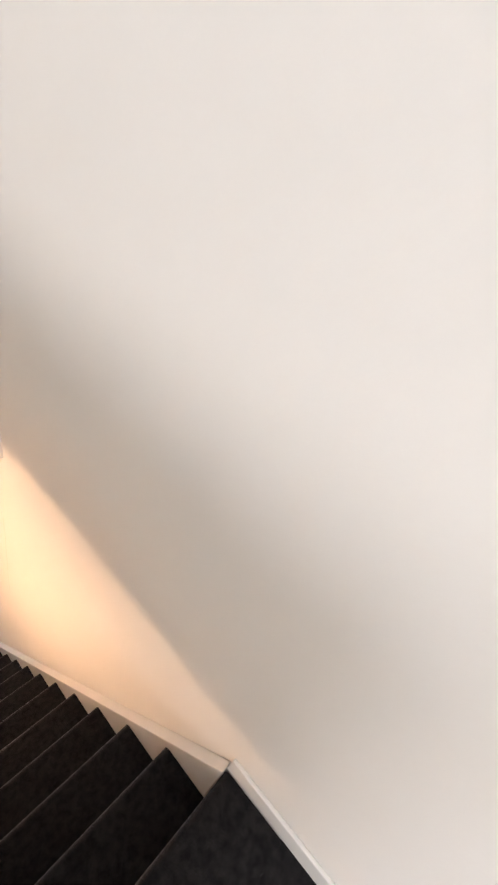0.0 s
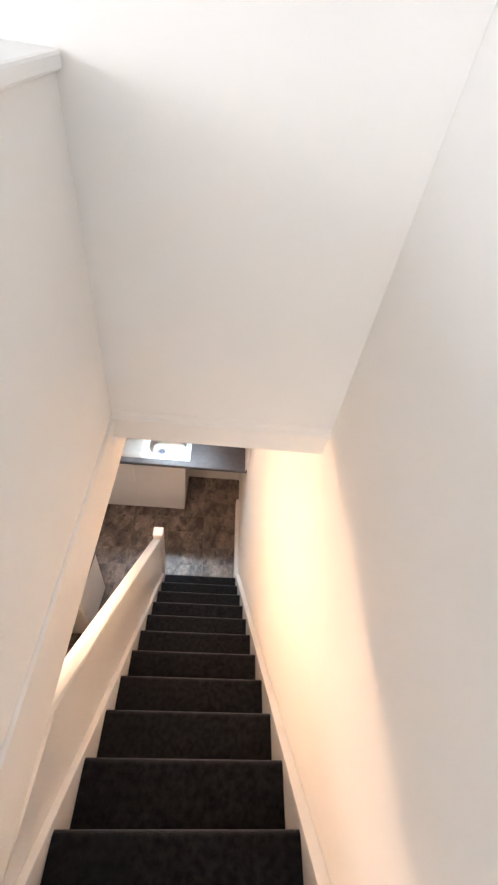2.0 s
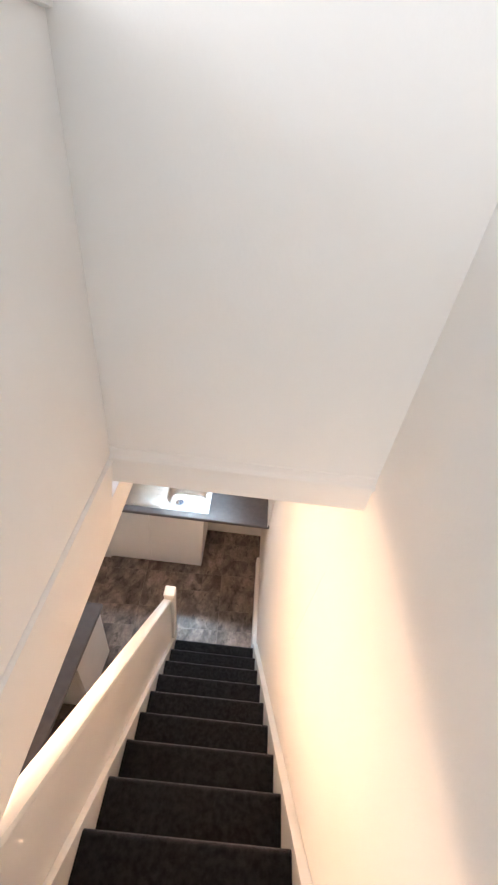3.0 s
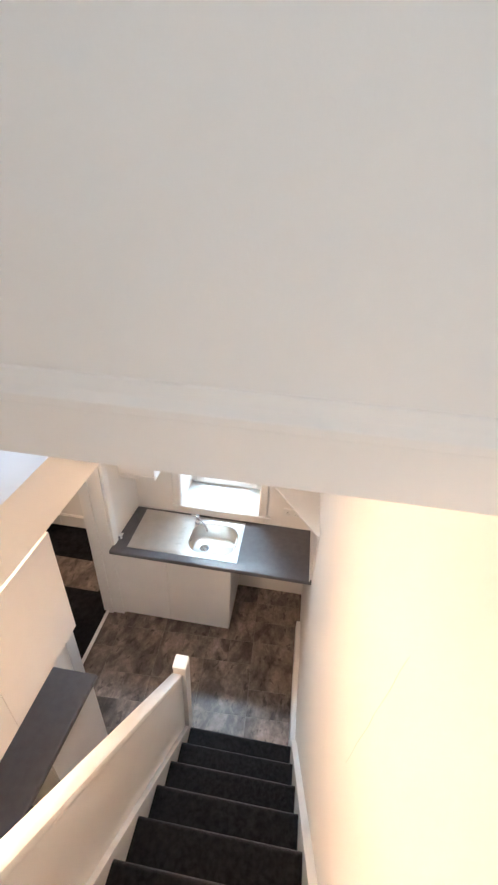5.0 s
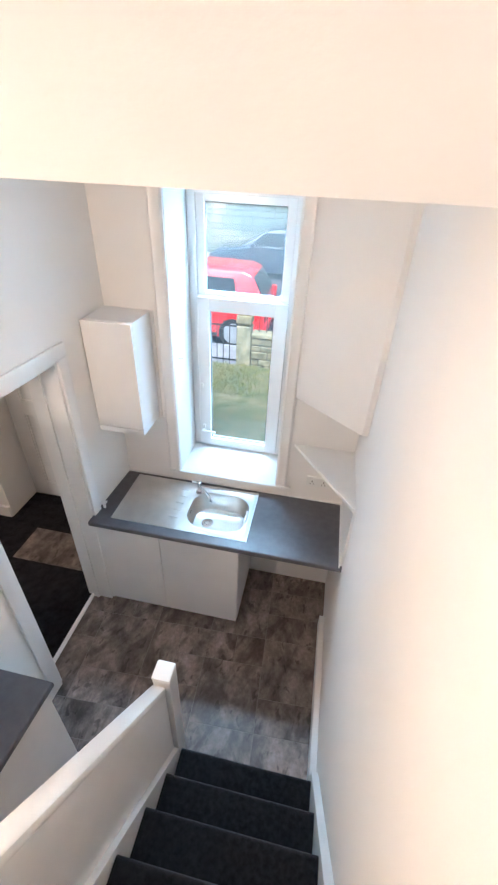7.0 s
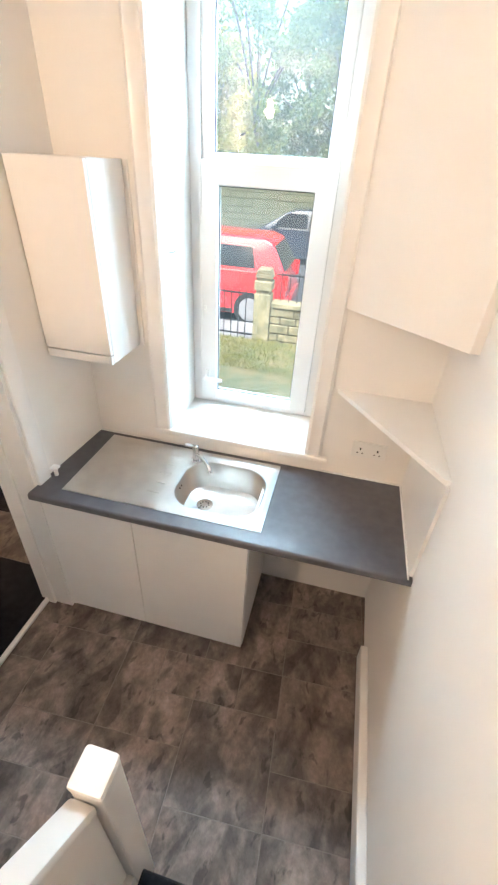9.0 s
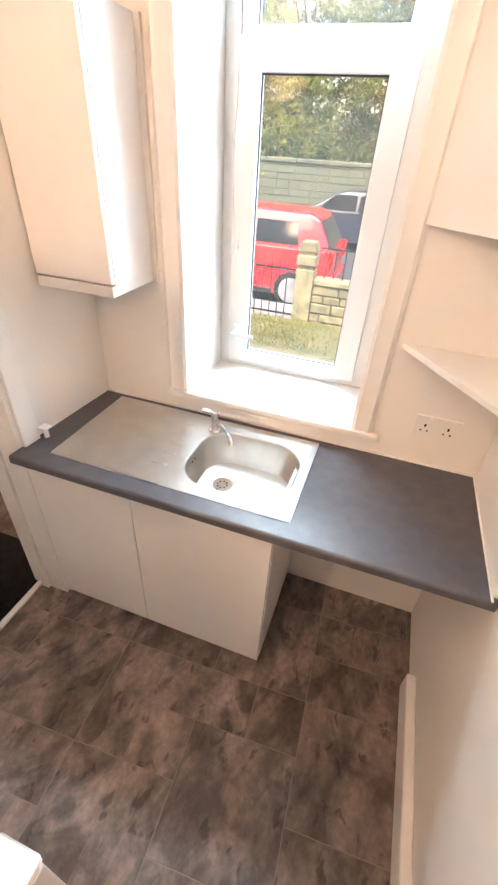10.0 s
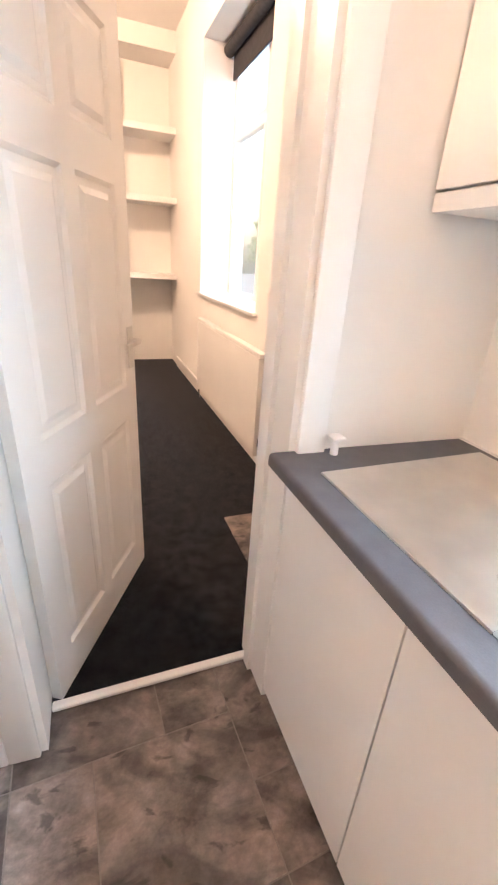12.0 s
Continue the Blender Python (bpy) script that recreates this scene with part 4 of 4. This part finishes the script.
saloon_cab = [(0.15, 0.90), (0.55, 1.40), (1.0, 1.50), (2.0, 1.50), (2.35, 1.42), (3.15, 0.95)]
dc, px, g = car("dark_car", "dark blue car parked across the road", -0.30, 12.2, 1.75, 1, NAVY, -1, saloon_body, saloon_cab, (0.85, 3.40))
for u0, u1, u2, u3 in ((0.95, 1.65, 1.62, 1.12), (1.72, 2.80, 2.32, 1.72)):
    bm = prism([(px(u0), g + 1.02), (px(u1), g + 1.02), (px(u2), g + 1.40), (px(u3), g + 1.40)], "y", 12.285, 12.40)
    part("side_window", bm, CARGLASS, dc, "dark side window")
bm = box(px(2.78), px(2.62), 12.02, 12.22, g + 0.98, g + 1.11, bevel=0.03)
part("wing_mirror", bm, NAVY, dc, smooth=True)

# front garden wall, gate pillar and railings
fence = thing("railings", "black iron garden railings", "railings")
for x in [-5.6 + 0.115 * k for k in range(33)]:
    part("bar", add_cyl(bmesh.new(), (x, 4.50, 0.20), 0.008, 0.82, seg=8), IRON, fence, smooth=True)
for z in (-0.10, 0.52):
    part("rail", box(-5.65, -1.75, 4.490, 4.510, z - 0.012, z + 0.012), IRON, fence)
fence2 = thing("railings", "black iron railings on the garden wall", "railings")
for x in [-1.40 + 0.125 * k for k in range(24)]:
    part("bar", add_cyl(bmesh.new(), (x, 4.50, 0.65), 0.008, 0.46, seg=8), IRON, fence2, smooth=True)
part("rail", box(-1.49, 1.45, 4.490, 4.510, 0.825, 0.848), IRON, fence2)
for x in (-5.62, -3.7):
    part("post", box(x, x + 0.05, 4.475, 4.525, -0.40, 0.62), IRON, fence)

pillar = thing("gate_pillar", "notched sandstone gate pillar", "pillar")
part("shaft", box(-1.775, -1.525, 4.38, 4.62, -0.40, 0.56, bevel=0.012), STONE, pillar)
part("neck", box(-1.75, -1.55, 4.40, 4.60, 0.56, 0.61), STONE, pillar)
part("block", box(-1.78, -1.52, 4.375, 4.625, 0.61, 0.74, bevel=0.012), STONE, pillar)
part("cap", prism([(-1.78, 0.78), (-1.52, 0.78), (-1.56, 0.90), (-1.74, 0.90)], "y", 4.38, 4.62, 0.01), STONE, pillar)
part("neck", box(-1.75, -1.55, 4.40, 4.60, 0.74, 0.78), STONE, pillar)

tree_rng = random.Random(5)


def leafy_tree(x, y, h, crown_r, mat, seed):
    rng = random.Random(seed)
    t = thing("tree", "broad leafy tree behind the stone wall", "tree", "trees behind the wall", at=(0, 0, 0))
    bm = bmesh.new()
    for k in range(6):
        z0 = -0.5 + h * 0.62 * k / 6
        add_cyl(bm, (x, y, z0 + h * 0.62 / 12), 0.20 - 0.024 * k, h * 0.62 / 6 + 0.02, seg=10, radius2=0.176 - 0.024 * k)
    limbs = []
    for k in range(9):
        a = 2 * math.pi * k / 9 + rng.uniform(-0.3, 0.3)
        z0 = h * rng.uniform(0.22, 0.55)
        end = Vector((x + crown_r * 0.75 * math.cos(a), y + crown_r * 0.75 * math.sin(a), z0 + h * rng.uniform(0.12, 0.38)))
        mid = Vector((x, y, z0)).lerp(end, 0.5) + Vector((0, 0, 0.2))
        add_tube(bm, [(x, y, z0), mid, end], 0.035, 6)
        limbs.append((Vector((x, y, z0)), end))
    part("trunk", bm, BARK, t, "brown trunk with limbs", True)
    verts, faces = [], []
    clumps = []
    for k in range(130):
        a, zz, rr = rng.uniform(0, 2 * math.pi), rng.uniform(0.12, 1.0), crown_r * math.sqrt(rng.random())
        rr *= math.sin(math.pi * min(1, 0.18 + 0.8 * zz)) + 0.15
        clumps.append((Vector((x + rr * math.cos(a), y + rr * math.sin(a) * 0.8, h * zz)), rng.uniform(0.28, 0.62)))
    for c, r in clumps:
        for _ in range(75):
            d = Vector((rng.gauss(0, 1), rng.gauss(0, 1), rng.gauss(0, 0.8)))
            q = c + d.normalized() * r * rng.random() ** 0.4
            u = Vector((rng.gauss(0, 1), rng.gauss(0, 1), rng.gauss(0, 1))).normalized()
            v = u.cross(Vector((rng.gauss(0, 1), rng.gauss(0, 1), rng.gauss(0, 1)))).normalized()
            s_ = rng.uniform(0.06, 0.13)
            i0 = len(verts)
            verts += [q - u * s_, q + v * s_ * 0.5, q + u * s_, q - v * s_ * 0.5]
            faces.append((i0, i0 + 1, i0 + 2, i0 + 3))
    me = bpy.data.meshes.new("crown")
    me.from_pydata([tuple(q) for q in verts], [], faces)
    me.materials.append(mat)
    cr = new("crown", me)
    cr.parent = t
    return t


for k in range(13):
    x = -17.0 + 1.75 * k + tree_rng.uniform(-0.5, 0.5)
    leafy_tree(x, 17.6 + tree_rng.uniform(-0.4, 2.2), tree_rng.uniform(5.5, 9.5), tree_rng.uniform(1.5, 2.1), LEAF if k % 3 else LEAF2, 40 + k)

for k in range(11):
    x = -20.0 - 2.7 * k + tree_rng.uniform(-0.6, 0.6)
    leafy_tree(x, 17.8 + tree_rng.uniform(-0.4, 2.2), tree_rng.uniform(6.0, 9.5), tree_rng.uniform(1.8, 2.3), LEAF if k % 3 else LEAF2, 80 + k)

# tufts of grass by the pillar
verts, faces = [], []
rng = random.Random(9)
for _ in range(2600):
    x, y = rng.gauss(-1.95, 0.45), rng.uniform(3.2, 4.33)
    hgt, a = rng.uniform(0.015, 0.07), rng.uniform(0, 6.28)
    i0 = len(verts)
    dx, dy = 0.004 * math.cos(a), 0.006 * math.sin(a)
    lx, ly = rng.gauss(0, 0.03), rng.gauss(0, 0.03)
    verts += [(x - dx, y - dy, -0.105), (x + dx, y + dy, -0.105), (x + lx, y + ly, -0.10 + hgt)]
    faces.append((i0, i0 + 1, i0 + 2))
me = bpy.data.meshes.new("grass")
me.from_pydata(verts, [], faces)
me.materials.append(LEAF2)
tagged(new("grass", me), "tufts of green grass in the garden", "grass", kind="stuff")

# ---- pieces: garden wall stones, far wall stones, kitchen floor tiles ----
gw = tagged(new("garden_wall", mesh_of("garden_wall", box(-1.51, 2.0, 4.42, 4.58, -0.40, 0.39), MORTAR)), "low coursed sandstone garden wall", "wall", kind="structure")
rng = random.Random(3)
z = -0.27
for course in range(5):
    hgt = (0.15, 0.12, 0.14, 0.11, 0.13)[course]
    x = -1.515 - 0.1 * (course % 2)
    while x < 1.9:
        w = rng.uniform(0.18, 0.38)
        part("stone", box(max(x, -1.515), x + w - 0.012, 4.40 - rng.uniform(0, 0.012), 4.60, z + 0.005, z + hgt - 0.005, bevel=0.012, seg=1), STONE, gw)
        x += w
    z += hgt
x = -1.515
while x < 1.9:
    part("coping", box(x, x + 0.60, 4.375, 4.625, 0.385, 0.460, bevel=0.012, seg=1), STONE, gw)
    x += 0.605
fw = tagged(new("boundary_wall", mesh_of("boundary_wall", box(-14, 10, 15.53, 15.9, -0.5, 1.50), OLDSTONE)), "tall weathered stone boundary wall across the road", "wall", kind="structure")
z = -0.5
course = 0
while z < 1.46:
    hgt = rng.uniform(0.20, 0.30)
    x = -8.0 + 0.25 * (course % 2)
    while x < 3.0:
        w = rng.uniform(0.40, 0.95)
        part("stone", box(x, x + w - 0.015, 15.52 - rng.uniform(0, 0.02), 15.6, z + 0.008, min(z + hgt, 1.50) - 0.008, bevel=0.012, seg=1), OLDSTONE, fw)
        x += w
    z += hgt
    course += 1
x = -8.0
while x < 3.0:
    part("coping", box(x, x + 1.1, 15.46, 15.96, 1.50, 1.64, bevel=0.03, seg=1), OLDSTONE, fw)
    x += 1.11

fl = structure("floor", box(DX - 0.30, -0.0005, -4.1, -0.0005, -0.15, -0.0015), GROUT, "brown slate-effect vinyl tile floor", "floor")
CELL, OX, OY, TURN = 0.205, -0.400, -0.800, radians(2.5)
nx0, nx1, ny0, ny1 = -8, 3, -7, 5
free = {(i, j) for i in range(nx0, nx1) for j in range(ny0, ny1)}
laid = []


def lay(i, j, w, h):
    cells = {(i + a, j + b) for a in range(w) for b in range(h)}
    if cells <= free:
        free.difference_update(cells)
        laid.append((i, j, w, h))
        return True
    return False


lay(-2, -2, 2, 2)
lay(-3, -1, 1, 1)
lay(-4, -1, 1, 2)
lay(-3, 0, 2, 1)
lay(-1, 0, 1, 1)
lay(0, -1, 2, 2)
lay(-4, -3, 2, 2)
lay(-6, -1, 2, 2)
rng = random.Random(11)
for cell in sorted(free, key=lambda c: (c[0] + c[1], c[0])):
    if cell in free:
        opts = [(2, 2), (2, 2), (1, 2), (2, 1), (2, 1)]
        rng.shuffle(opts)
        for w, h in opts + [(1, 1)]:
            if lay(*cell, w, h):
                break
for i, j, w, h in laid:
    x0, x1, y0, y1 = i * CELL + 0.0018, (i + w) * CELL - 0.0018, j * CELL + 0.0018, (j + h) * CELL - 0.0018
    x1 = min(x1, 0.50 + 0.08 * y0)
    if x1 - x0 > 0.02:
        tile = part("tile", box(x0, x1, y0, y1, -0.003, 0.0, bevel=0.0008, seg=1), TILE, fl)
        tile.location, tile.rotation_euler = (OX, OY, 0), (0, 0, TURN)
